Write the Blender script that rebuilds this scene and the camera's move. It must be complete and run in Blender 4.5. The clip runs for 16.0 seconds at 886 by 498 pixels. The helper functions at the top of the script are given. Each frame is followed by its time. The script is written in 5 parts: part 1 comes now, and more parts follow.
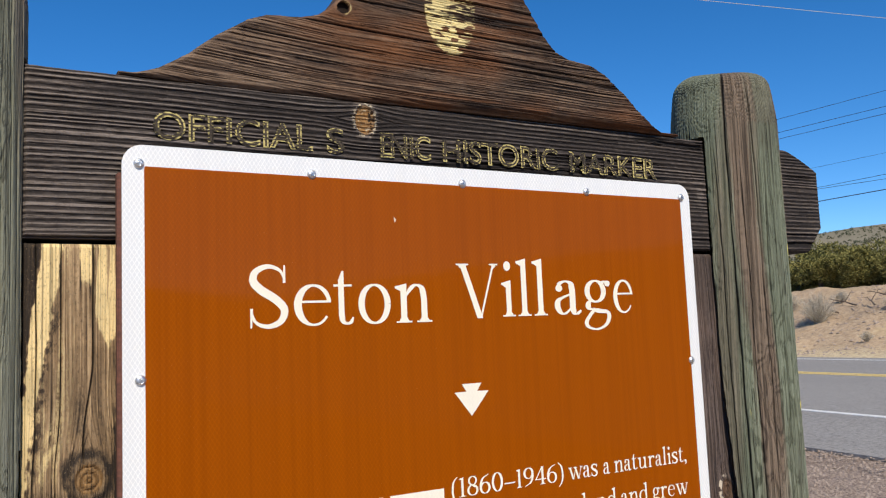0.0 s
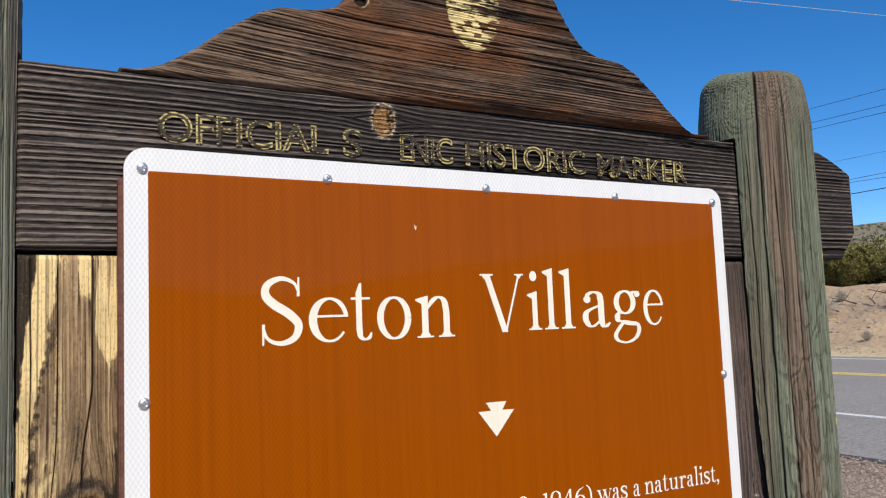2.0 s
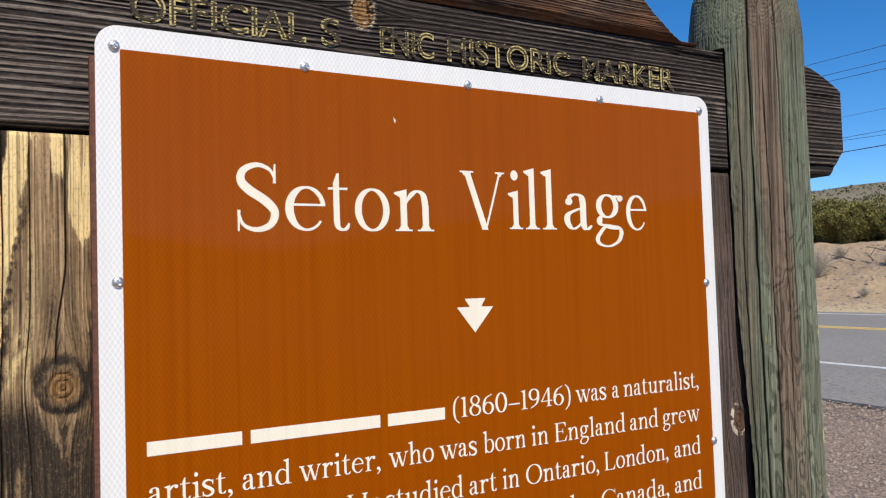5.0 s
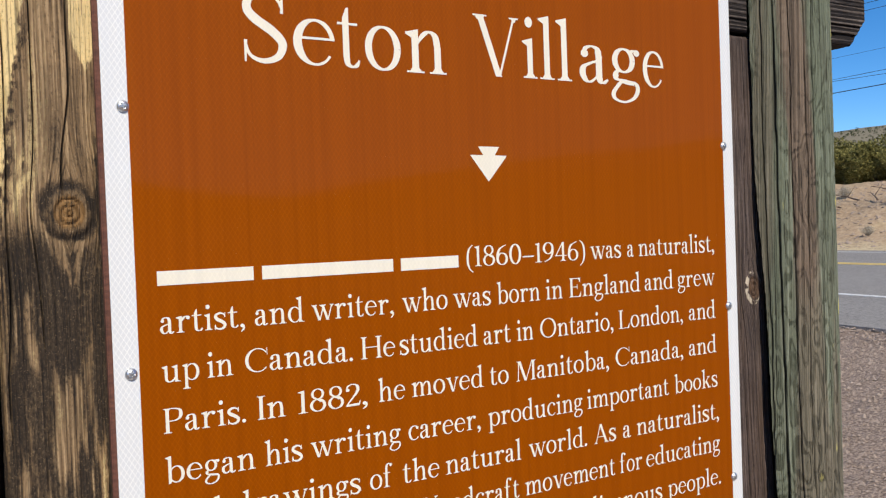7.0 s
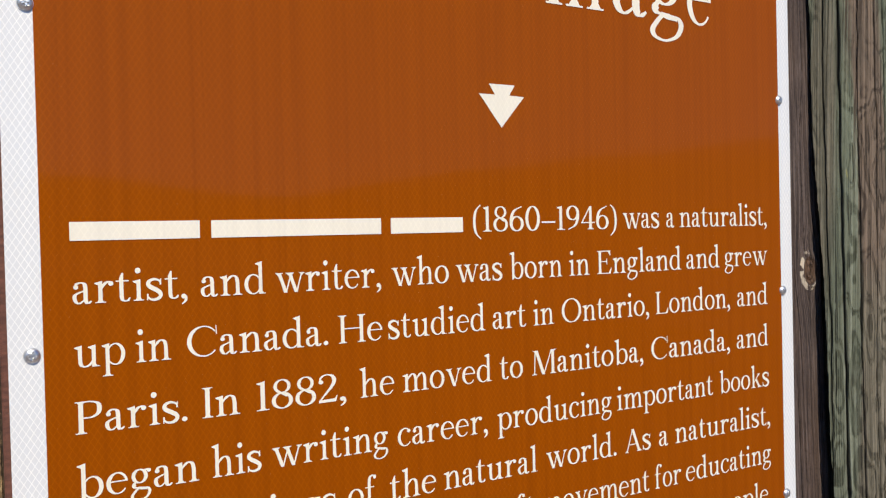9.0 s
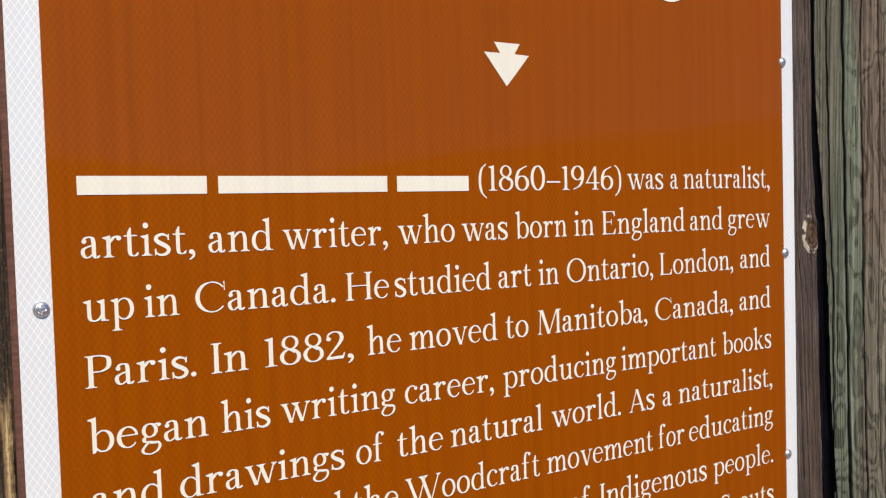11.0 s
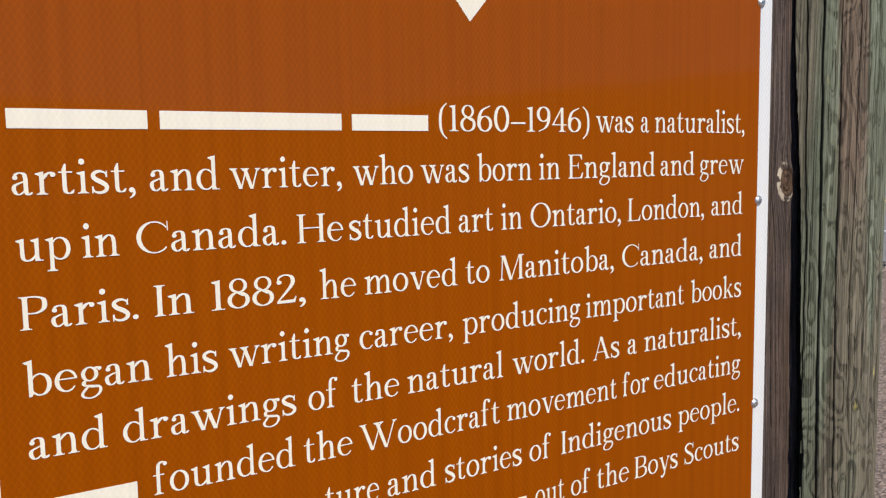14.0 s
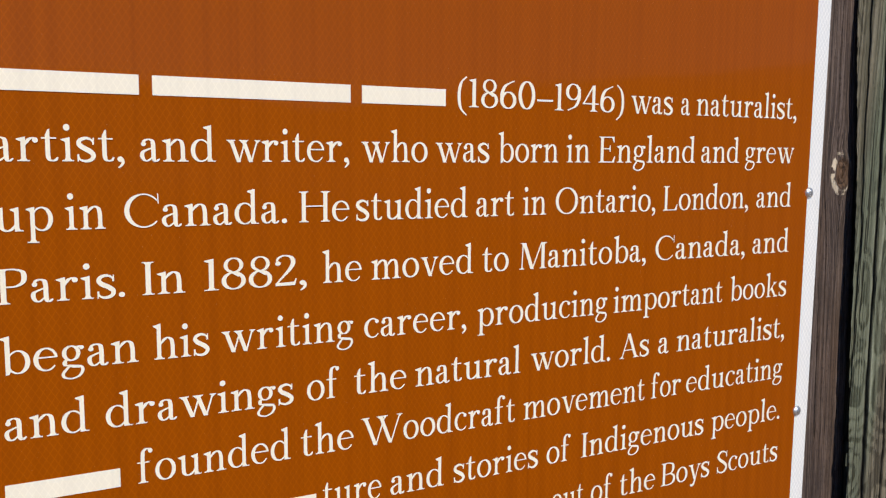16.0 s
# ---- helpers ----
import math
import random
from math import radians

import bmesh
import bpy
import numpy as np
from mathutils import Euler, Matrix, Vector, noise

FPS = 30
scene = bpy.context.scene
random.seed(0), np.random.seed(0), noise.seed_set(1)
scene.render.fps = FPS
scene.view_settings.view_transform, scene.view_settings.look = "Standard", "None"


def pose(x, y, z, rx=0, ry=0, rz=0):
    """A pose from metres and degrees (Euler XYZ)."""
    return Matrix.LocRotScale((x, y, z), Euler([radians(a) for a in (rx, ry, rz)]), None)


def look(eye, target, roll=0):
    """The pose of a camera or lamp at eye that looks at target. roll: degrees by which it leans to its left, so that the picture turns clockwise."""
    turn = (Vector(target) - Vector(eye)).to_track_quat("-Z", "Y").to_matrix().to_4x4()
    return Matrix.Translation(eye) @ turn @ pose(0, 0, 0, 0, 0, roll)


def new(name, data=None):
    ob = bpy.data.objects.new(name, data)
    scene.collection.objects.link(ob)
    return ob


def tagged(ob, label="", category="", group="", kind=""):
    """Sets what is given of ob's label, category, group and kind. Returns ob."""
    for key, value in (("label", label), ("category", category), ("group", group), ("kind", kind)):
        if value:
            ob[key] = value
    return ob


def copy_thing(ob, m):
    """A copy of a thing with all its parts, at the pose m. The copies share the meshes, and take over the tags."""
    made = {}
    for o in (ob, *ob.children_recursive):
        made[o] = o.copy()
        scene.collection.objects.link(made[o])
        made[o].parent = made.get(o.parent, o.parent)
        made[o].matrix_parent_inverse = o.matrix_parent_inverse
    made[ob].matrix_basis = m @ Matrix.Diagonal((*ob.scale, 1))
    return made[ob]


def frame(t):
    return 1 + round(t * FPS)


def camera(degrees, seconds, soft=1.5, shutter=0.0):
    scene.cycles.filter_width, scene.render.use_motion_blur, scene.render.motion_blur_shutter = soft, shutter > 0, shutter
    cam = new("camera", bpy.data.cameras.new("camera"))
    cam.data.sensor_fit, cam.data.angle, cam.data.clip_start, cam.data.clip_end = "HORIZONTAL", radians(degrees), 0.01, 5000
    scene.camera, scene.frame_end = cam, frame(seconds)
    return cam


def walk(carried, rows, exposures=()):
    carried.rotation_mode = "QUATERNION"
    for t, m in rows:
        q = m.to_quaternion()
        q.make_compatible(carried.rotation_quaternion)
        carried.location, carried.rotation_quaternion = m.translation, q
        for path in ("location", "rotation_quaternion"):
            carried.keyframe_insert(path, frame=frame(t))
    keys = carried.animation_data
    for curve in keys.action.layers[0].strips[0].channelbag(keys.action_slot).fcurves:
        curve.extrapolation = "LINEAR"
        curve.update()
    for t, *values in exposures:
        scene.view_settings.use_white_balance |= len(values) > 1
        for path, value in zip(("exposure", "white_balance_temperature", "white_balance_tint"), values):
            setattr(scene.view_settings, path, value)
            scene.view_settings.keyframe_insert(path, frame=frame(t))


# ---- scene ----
cam = camera(55.8, 16.0, soft=1.2)
PATH = [
    (0, (-0.223, -1.337, 1.669), (0.789, 0.376, 1.868), -2.4),
    (0.5, (-0.212, -1.353, 1.669), (0.796, 0.363, 1.871), -2.4),
    (1, (-0.212, -1.348, 1.665), (0.796, 0.366, 1.875), -2.6),
    (1.5, (-0.212, -1.328, 1.655), (0.791, 0.39, 1.865), -2.6),
    (2, (-0.211, -1.233, 1.702), (0.805, 0.479, 1.894), -2.3),
    (2.5, (-0.191, -1.235, 1.722), (0.816, 0.481, 1.923), -2.6),
    (3, (-0.185, -1.224, 1.711), (0.827, 0.49, 1.904), -2.1),
    (5.5, (-0.175, -1.238, 1.555), (0.84, 0.484, 1.628), -1.8),
    (6, (-0.188, -1.235, 1.511), (0.821, 0.491, 1.577), -1.6),
    (6.5, (-0.186, -1.213, 1.47), (0.824, 0.513, 1.505), -1.3),
    (7, (-0.178, -1.194, 1.43), (0.83, 0.533, 1.39), -2.1),
    (7.5, (-0.168, -1.165, 1.411), (0.844, 0.559, 1.346), -2.9),
    (8, (-0.166, -1.101, 1.373), (0.846, 0.623, 1.331), -2.6),
    (8.2, (-0.137, -1.036, 1.36), (0.897, 0.675, 1.331), -1.8),
    (8.5, (-0.065, -0.988, 1.378), (0.947, 0.737, 1.357), -1.3),
    (9, (-0.042, -0.96, 1.367), (0.963, 0.769, 1.334), -1.4),
    (11.5, (-0.057, -0.949, 1.334), (0.958, 0.772, 1.231), -1.5),
    (12, (-0.05, -0.938, 1.33), (0.969, 0.777, 1.189), -1.2),
    (12.5, (-0.036, -0.937, 1.326), (0.985, 0.774, 1.147), -1.4),
    (13, (-0.032, -0.948, 1.325), (0.994, 0.76, 1.158), -1.4),
    (13.5, (-0.021, -0.956, 1.323), (1.006, 0.751, 1.138), -1.7),
    (14, (-0.002, -0.946, 1.327), (1.024, 0.76, 1.126), -1.0),
    (14.2, (0.051, -0.919, 1.338), (1.1, 0.772, 1.14), -0.7),
    (14.5, (0.08, -0.924, 1.317), (1.092, 0.792, 1.135), -0.3),
    (14.8, (0.044, -0.917, 1.333), (1.01, 0.824, 1.143), -0.0),
    (15, (0.054, -0.919, 1.336), (0.982, 0.843, 1.148), 0.3),
    (15.5, (0.066, -0.908, 1.321), (0.987, 0.856, 1.124), 1.0),
    (16, (0.073, -0.904, 1.316), (0.994, 0.857, 1.085), 0.5),
]
walk(cam, [(t, look(eye, target, roll)) for t, eye, target, roll in PATH], exposures=[(0, 0.23, 6900, 10), (3, 0.20, 6900, 10), (6, 0.15, 6900, 10), (16, 0.08, 6900, 10)])

# ---- world, sun ----
SUN_AZ, SUN_EL = radians(254.0), radians(43.0)      # where the sun stands: azimuth from +x, elevation
sun_from = Vector((math.cos(SUN_AZ) * math.cos(SUN_EL), math.sin(SUN_AZ) * math.cos(SUN_EL), math.sin(SUN_EL)))
world = bpy.data.worlds.new("sky")
scene.world = world
world.use_nodes = True
wn = world.node_tree
sky = wn.nodes.new("ShaderNodeTexSky")
sky.sky_type = 'NISHITA'
sky.sun_disc = False
sky.sun_elevation = SUN_EL
sky.sun_rotation = math.pi / 2 - SUN_AZ
sky.altitude = 2100
sky.air_density, sky.dust_density, sky.ozone_density = 0.86, 0.03, 4.6
wn.nodes["Background"].inputs[1].default_value = 0.138
deep = wn.nodes.new("ShaderNodeHueSaturation")      # the dry high-desert air: a deeper blue
deep.inputs["Hue"].default_value, deep.inputs["Saturation"].default_value = 0.502, 1.28
wn.links.new(sky.outputs[0], deep.inputs["Color"])
wn.links.new(deep.outputs[0], wn.nodes["Background"].inputs[0])
sun = new("sun", bpy.data.lights.new("sun", 'SUN'))
sun.data.energy, sun.data.angle, sun.data.color = 4.2, radians(0.53), (1.0, 0.93, 0.80)
sun.matrix_world = look(sun_from * 50, (0, 0, 0))


# ---- numeric noise ----
def lattice(i, j, seed):
    h = (i.astype(np.int64) * 374761393 + j.astype(np.int64) * 668265263 + seed * 974634777) & 0x7fffffff
    h = ((h ^ (h >> 13)) * 1274126177) & 0x7fffffff
    return ((h ^ (h >> 16)) & 0xffff) / 65535.0


def vnoise(x, y, seed=0):
    """Smooth value noise, 0 to 1."""
    x, y = np.broadcast_arrays(np.asarray(x, float), np.asarray(y, float))
    i, j = np.floor(x), np.floor(y)
    u, v = x - i, y - j
    u, v = u * u * (3 - 2 * u), v * v * (3 - 2 * v)
    a, b = lattice(i, j, seed), lattice(i + 1, j, seed)
    c, d = lattice(i, j + 1, seed), lattice(i + 1, j + 1, seed)
    return (a * (1 - u) + b * u) * (1 - v) + (c * (1 - u) + d * u) * v


def fbm(x, y, seed=0, octaves=4):
    total, amp, norm = 0, 1.0, 0
    for k in range(octaves):
        total = total + amp * vnoise(x * 2 ** k, y * 2 ** k, seed + 17 * k)
        norm += amp
        amp *= 0.5
    return total / norm


def step(e0, e1, x):
    t = np.clip((x - e0) / (e1 - e0), 0, 1)
    return t * t * (3 - 2 * t)


# ---- material helpers ----
class Nodes:
    """A small wrapper that makes shader nodes in one line each."""

    def __init__(self, name, rough=0.8, metal=0.0, spec=0.5):
        self.mat = bpy.data.materials.new(name)
        self.mat.use_nodes = True
        self.tree = self.mat.node_tree
        self.bsdf = self.tree.nodes["Principled BSDF"]
        self.bsdf.inputs["Roughness"].default_value = rough
        self.bsdf.inputs["Metallic"].default_value = metal
        self.bsdf.inputs["Specular IOR Level"].default_value = spec
        self.coord = self.tree.nodes.new("ShaderNodeTexCoord").outputs["Object"]

    def put(self, socket, value):
        if isinstance(value, bpy.types.NodeSocket):
            self.tree.links.new(value, socket)
        elif isinstance(value, tuple) and len(value) == 3 and socket.type == 'RGBA':
            socket.default_value = (*value, 1)
        else:
            socket.default_value = value

    def scale(self, vector, s):
        n = self.tree.nodes.new("ShaderNodeMapping")
        self.put(n.inputs["Vector"], vector)
        n.inputs["Scale"].default_value = s if isinstance(s, tuple) else (s, s, s)
        return n.outputs[0]

    def noise(self, s, detail=4.0, rough=0.6, vector=None, distortion=0.0):
        n = self.tree.nodes.new("ShaderNodeTexNoise")
        self.put(n.inputs["Vector"], self.scale(vector or self.coord, s))
        n.inputs["Scale"].default_value = 1.0
        n.inputs["Detail"].default_value = detail
        n.inputs["Roughness"].default_value = rough
        n.inputs["Distortion"].default_value = distortion
        return n.outputs[0]

    def voronoi(self, s, feature='F1', rand=1.0, vector=None):
        n = self.tree.nodes.new("ShaderNodeTexVoronoi")
        n.feature = feature
        self.put(n.inputs["Vector"], self.scale(vector or self.coord, s))
        n.inputs["Scale"].default_value = 1.0
        n.inputs["Randomness"].default_value = rand
        return n.outputs[0]

    def math(self, op, a, b=0.0, c=0.0):
        n = self.tree.nodes.new("ShaderNodeMath")
        n.operation = op
        for k, v in enumerate((a, b, c)):
            self.put(n.inputs[k], v)
        return n.outputs[0]

    def ramp(self, value, lo, hi, a=0.0, b=1.0):
        n = self.tree.nodes.new("ShaderNodeMapRange")
        n.interpolation_type = 'SMOOTHSTEP'
        for k, v in enumerate((value, lo, hi, a, b)):
            self.put(n.inputs[k], v)
        return n.outputs[0]

    def mix(self, fac, a, b, blend='MIX'):
        n = self.tree.nodes.new("ShaderNodeMix")
        n.data_type = 'RGBA'
        n.blend_type = blend
        self.put(n.inputs[0], fac)
        self.put(n.inputs[6], a)
        self.put(n.inputs[7], b)
        return n.outputs[2]

    def attr(self, name):
        n = self.tree.nodes.new("ShaderNodeAttribute")
        n.attribute_name = name
        return n.outputs["Fac"]

    def random(self):
        return self.tree.nodes.new("ShaderNodeObjectInfo").outputs["Random"]

    def split(self):
        n = self.tree.nodes.new("ShaderNodeSeparateXYZ")
        self.put(n.inputs[0], self.coord)
        return n.outputs

    def bump(self, height, strength=0.4, distance=0.002):
        n = self.tree.nodes.new("ShaderNodeBump")
        n.inputs["Strength"].default_value = strength
        n.inputs["Distance"].default_value = distance
        self.put(n.inputs["Height"], height)
        self.put(self.bsdf.inputs["Normal"], n.outputs[0])

    def done(self, colour, rough=None):
        self.put(self.bsdf.inputs["Base Color"], colour)
        if rough is not None:
            self.put(self.bsdf.inputs["Roughness"], rough)
        return self.mat


# ---- materials ----
def wood_material(name, along, dark, mid, light, orange, pale):
    """Weathered timber. The mesh carries ridge, pale, orange and dark masks; along: scale of the fine grain."""
    m = Nodes(name, 0.85, spec=0.25)
    fine = m.noise(along, 5.0, 0.7)
    blot = m.noise((9, 9, 9), 3.0)
    speck = m.noise((420, 420, 420), 2.0)
    r = m.math('ADD', m.attr("ridge"), m.math('MULTIPLY', m.math('SUBTRACT', fine, 0.5), 0.9))
    col = m.mix(m.ramp(r, 0.12, 0.55), dark, mid)
    col = m.mix(m.ramp(r, 0.5, 1.05), col, light)
    col = m.mix(m.math('MULTIPLY', m.attr("orange"), m.ramp(fine, 0.25, 0.7, 0.35, 1.0)), col, orange)
    grit = m.noise(tuple(150 + 0.4 * v for v in along), 4.0, 0.75)
    col = m.mix(m.ramp(m.math('ADD', m.attr("pale"), m.math('ADD', m.math('MULTIPLY', m.math('SUBTRACT', fine, 0.5), 0.45), m.math('MULTIPLY', m.math('SUBTRACT', grit, 0.5), 1.1))), 0.32, 0.68), col, pale)
    col = m.mix(m.ramp(m.math('ADD', m.attr("dark_mask"), m.math('MULTIPLY', m.math('SUBTRACT', grit, 0.5), 0.7)), 0.2, 0.75, 0.0, 0.93), col, dark)
    hair = m.noise(tuple(v * (0.3 if v < 10 else 0.75) for v in along), 2.0, 0.5)
    col = m.mix(m.ramp(hair, 0.60, 0.67, 0.0, 0.5), col, dark)
    col = m.mix(m.ramp(grit, 0.50, 0.72, 0.0, 0.55), col, dark)
    col = m.mix(m.ramp(blot, 0.35, 0.7, 0.0, 0.35), col, dark)
    col = m.mix(m.ramp(speck, 0.62, 0.72, 0.0, 0.25), col, light)
    m.bump(m.math('SUBTRACT', m.math('ADD', fine, m.math('MULTIPLY', speck, 0.3)), m.ramp(hair, 0.58, 0.68)), 0.6, 0.0015)
    return m.done(col, m.ramp(fine, 0.2, 0.8, 0.75, 0.95))


HEADER_WOOD = wood_material("weathered_dark_timber", (5, 60, 420), (0.010, 0.008, 0.008), (0.056, 0.045, 0.041), (0.235, 0.195, 0.170), (0.46, 0.25, 0.09), (0.66, 0.56, 0.40))
CROWN_WOOD = wood_material("weathered_brown_timber", (5, 60, 420), (0.010, 0.007, 0.006), (0.068, 0.042, 0.029), (0.215, 0.145, 0.098), (0.20, 0.072, 0.022), (0.75, 0.62, 0.30))
PLANK_WOOD = wood_material("weathered_plank_timber", (420, 60, 6), (0.014, 0.011, 0.010), (0.235, 0.152, 0.082), (0.52, 0.36, 0.205), (0.31, 0.165, 0.055), (0.80, 0.61, 0.31))

DARK_PLANK = wood_material("dark_plank_timber", (420, 60, 6), (0.014, 0.011, 0.011), (0.070, 0.050, 0.044), (0.17, 0.13, 0.115), (0.13, 0.075, 0.045), (0.55, 0.47, 0.37))


def post_material(name, deep_tone, mid_tone, high_tone):
    m = Nodes(name, 0.85, spec=0.25)
    fine = m.noise((230, 230, 5), 5.0, 0.7)
    blot = m.noise((14, 14, 4), 3.0)
    r = m.math('ADD', m.attr("ridge"), m.math('MULTIPLY', m.math('SUBTRACT', fine, 0.5), 0.8))
    col = m.mix(m.ramp(r, 0.1, 0.6), deep_tone, mid_tone)
    col = m.mix(m.ramp(r, 0.55, 1.1), col, high_tone)
    brown = m.mix(m.ramp(r, 0.15, 0.9), (0.050, 0.034, 0.026), (0.215, 0.152, 0.112))
    col = m.mix(m.attr("orange"), col, brown)
    col = m.mix(m.ramp(blot, 0.5, 0.75, 0.0, 0.4), col, (0.06, 0.052, 0.04))
    col = m.mix(m.attr("pale"), col, (0.62, 0.55, 0.16))
    col = m.mix(m.attr("dark_mask"), col, (0.010, 0.009, 0.008))
    hair = m.noise((330, 330, 2.2), 2.0, 0.5)
    grit = m.noise((260, 260, 200), 4.0, 0.7)
    col = m.mix(m.ramp(hair, 0.60, 0.66, 0.0, 0.7), col, (0.016, 0.015, 0.011))
    col = m.mix(m.ramp(grit, 0.55, 0.75, 0.0, 0.35), col, (0.035, 0.036, 0.026))
    m.bump(m.math('SUBTRACT', m.math('ADD', fine, m.math('MULTIPLY', grit, 0.4)), m.ramp(hair, 0.58, 0.68)), 0.65, 0.0018)
    return m.done(col)


POST_WOOD = post_material("weathered_treated_log", (0.040, 0.047, 0.030), (0.145, 0.166, 0.118), (0.33, 0.36, 0.28))
BLEACHED_LOG = post_material("bleached_treated_log", (0.050, 0.052, 0.036), (0.20, 0.205, 0.150), (0.40, 0.41, 0.32))


def hex_cells(m, size):
    """Fine sealed-cell net of reflective sheeting: two crossing wave sets."""
    x, y, z = m.split()
    k = 2 * math.pi / size
    a = m.math('ABSOLUTE', m.math('SINE', m.math('MULTIPLY', m.math('ADD', m.math('MULTIPLY', x, 1.0), m.math('MULTIPLY', z, 0.62)), k / 2)))
    b = m.math('ABSOLUTE', m.math('SINE', m.math('MULTIPLY', m.math('SUBTRACT', m.math('MULTIPLY', x, 1.0), m.math('MULTIPLY', z, 0.62)), k / 2)))
    return m.ramp(m.math('MINIMUM', a, b), 0.08, 0.28)


def sheeting(name, colour, cell_colour, net, rough, spec, coat):
    m = Nodes(name, rough, spec=spec)
    cells = hex_cells(m, 0.0072)
    streak = m.noise((70, 70, 0.8), 3.0)
    dust = m.noise((900, 900, 900), 2.0)
    patch = m.noise((2.2, 2.2, 2.2), 2.0)
    col = m.mix(m.math('MULTIPLY', cells, net), colour, cell_colour)
    col = m.mix(m.ramp(streak, 0.35, 0.75, 0.0, 0.38), col, cell_colour)
    col = m.mix(m.ramp(m.noise((260, 260, 1.5), 2.0), 0.5, 0.8, 0.0, 0.35), col, cell_colour)
    col = m.mix(m.ramp(dust, 0.74, 0.8, 0.0, 0.35), col, (0.75, 0.55, 0.36))
    m.bsdf.inputs["Coat Weight"].default_value = coat
    m.bsdf.inputs["Coat Roughness"].default_value = 0.05
    m.bump(m.math('ADD', cells, m.math('MULTIPLY', patch, 6.0)), 0.06, 0.0006)
    return m.done(col, m.ramp(patch, 0.3, 0.7, rough, rough + 0.12))


BROWN = sheeting("brown_reflective_sheeting", (0.318, 0.0700, 0.0002), (0.200, 0.0400, 0.0002), 0.42, 0.28, 0.04, 0.15)
WHITE = sheeting("white_reflective_sheeting", (0.88, 0.88, 0.865), (0.62, 0.64, 0.665), 0.8, 0.4, 0.4, 0.3)
LETTER = sheeting("white_letter_film", (0.83, 0.78, 0.66), (0.68, 0.64, 0.55), 0.35, 0.45, 0.3, 0.12)


def plain(name, colour, other, s, rough, metal=0.0, bump=0.3, dist=0.002, spec=0.4):
    m = Nodes(name, rough, metal, spec)
    n = m.noise(s, 5.0, 0.65)
    m.bump(n, bump, dist)
    return m.done(m.mix(m.ramp(n, 0.3, 0.7), colour, other), m.ramp(n, 0.3, 0.7, max(rough - 0.08, 0.05), min(rough + 0.08, 1)))


STEEL = plain("zinc_steel", (0.78, 0.79, 0.80), (0.62, 0.63, 0.65), (400, 400, 400), 0.42, 1.0, 0.1, 0.0004)
BACKING = plain("red_brown_plywood", (0.16, 0.062, 0.042), (0.09, 0.04, 0.03), (60, 60, 200), 0.85)
PAINT_LEFT = Nodes("flaking_yellow_paint", 0.8, spec=0.3)
_n = PAINT_LEFT.noise((70, 60, 330), 4.0, 0.7)
_w = PAINT_LEFT.noise((16, 16, 30), 3.0, 0.6)
PAINT_LEFT.bump(_n, 0.6, 0.002)
LETTER_PAINT = PAINT_LEFT.done(PAINT_LEFT.mix(PAINT_LEFT.ramp(PAINT_LEFT.math('ADD', _n, PAINT_LEFT.math('MULTIPLY', PAINT_LEFT.math('SUBTRACT', _w, 0.5), 0.5)), 0.47, 0.56), (0.020, 0.015, 0.012), (0.52, 0.43, 0.17)))
# dark of a routed recess, given as a colour to flat letter faces
RECESS_DARK = plain("painted_recess_dark", (0.026, 0.020, 0.016), (0.075, 0.058, 0.040), (60, 60, 330), 0.9, bump=0.8)
ASPHALT = Nodes("worn_asphalt", 0.9, spec=0.3)
_a = ASPHALT.noise((90, 90, 90), 3.0, 0.7)
_b = ASPHALT.noise((0.9, 0.25, 1), 4.0)
ASPHALT.bump(_a, 0.5, 0.004)
ROAD = ASPHALT.done(ASPHALT.mix(ASPHALT.ramp(ASPHALT.noise((26, 26, 26), 5.0, 0.8), 0.42, 0.66, 0.0, 0.75), ASPHALT.mix(ASPHALT.ramp(_a, 0.4, 0.75, 0, 0.5), ASPHALT.mix(_b, (0.24, 0.23, 0.215), (0.34, 0.32, 0.30)), (0.46, 0.43, 0.40)), (0.105, 0.10, 0.095)))
WHITE_LINE = plain("worn_white_road_paint", (0.78, 0.78, 0.76), (0.55, 0.54, 0.52), (18, 18, 18), 0.7)
YELLOW_LINE = plain("worn_yellow_road_paint", (0.80, 0.58, 0.17), (0.60, 0.44, 0.18), (18, 18, 18), 0.7)
GROUND = Nodes("dry_earth_and_gravel", 0.95, spec=0.15)
_g = GROUND.noise((0.35, 0.35, 0.35), 4.0)
_f = GROUND.noise((7, 7, 7), 5.0, 0.7)
_s = GROUND.noise((60, 60, 60), 3.0, 0.7)
_far = GROUND.attr("far")
GROUND.bump(GROUND.math('ADD', _f, GROUND.math('MULTIPLY', _s, 0.4)), 0.7, 0.06)
_col = GROUND.mix(GROUND.ramp(_f, 0.3, 0.7), (0.36, 0.255, 0.165), (0.54, 0.41, 0.28))
_col = GROUND.mix(GROUND.ramp(_g, 0.55, 0.75, 0, 0.55), _col, (0.52, 0.41, 0.22))
_col = GROUND.mix(GROUND.attr("gravel"), _col, GROUND.mix(GROUND.ramp(_s, 0.35, 0.65), (0.17, 0.125, 0.10), (0.42, 0.33, 0.27)))
_col = GROUND.mix(GROUND.math('MULTIPLY', GROUND.attr("straw"), GROUND.ramp(_f, 0.35, 0.6)), _col, (0.66, 0.55, 0.35))
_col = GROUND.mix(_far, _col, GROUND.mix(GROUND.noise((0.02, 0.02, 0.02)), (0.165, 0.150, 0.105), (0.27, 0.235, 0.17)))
# blue air haze of the distance, mixed into the ground colour
_col = GROUND.mix(GROUND.attr("haze_tint"), _col, (0.10, 0.135, 0.20))
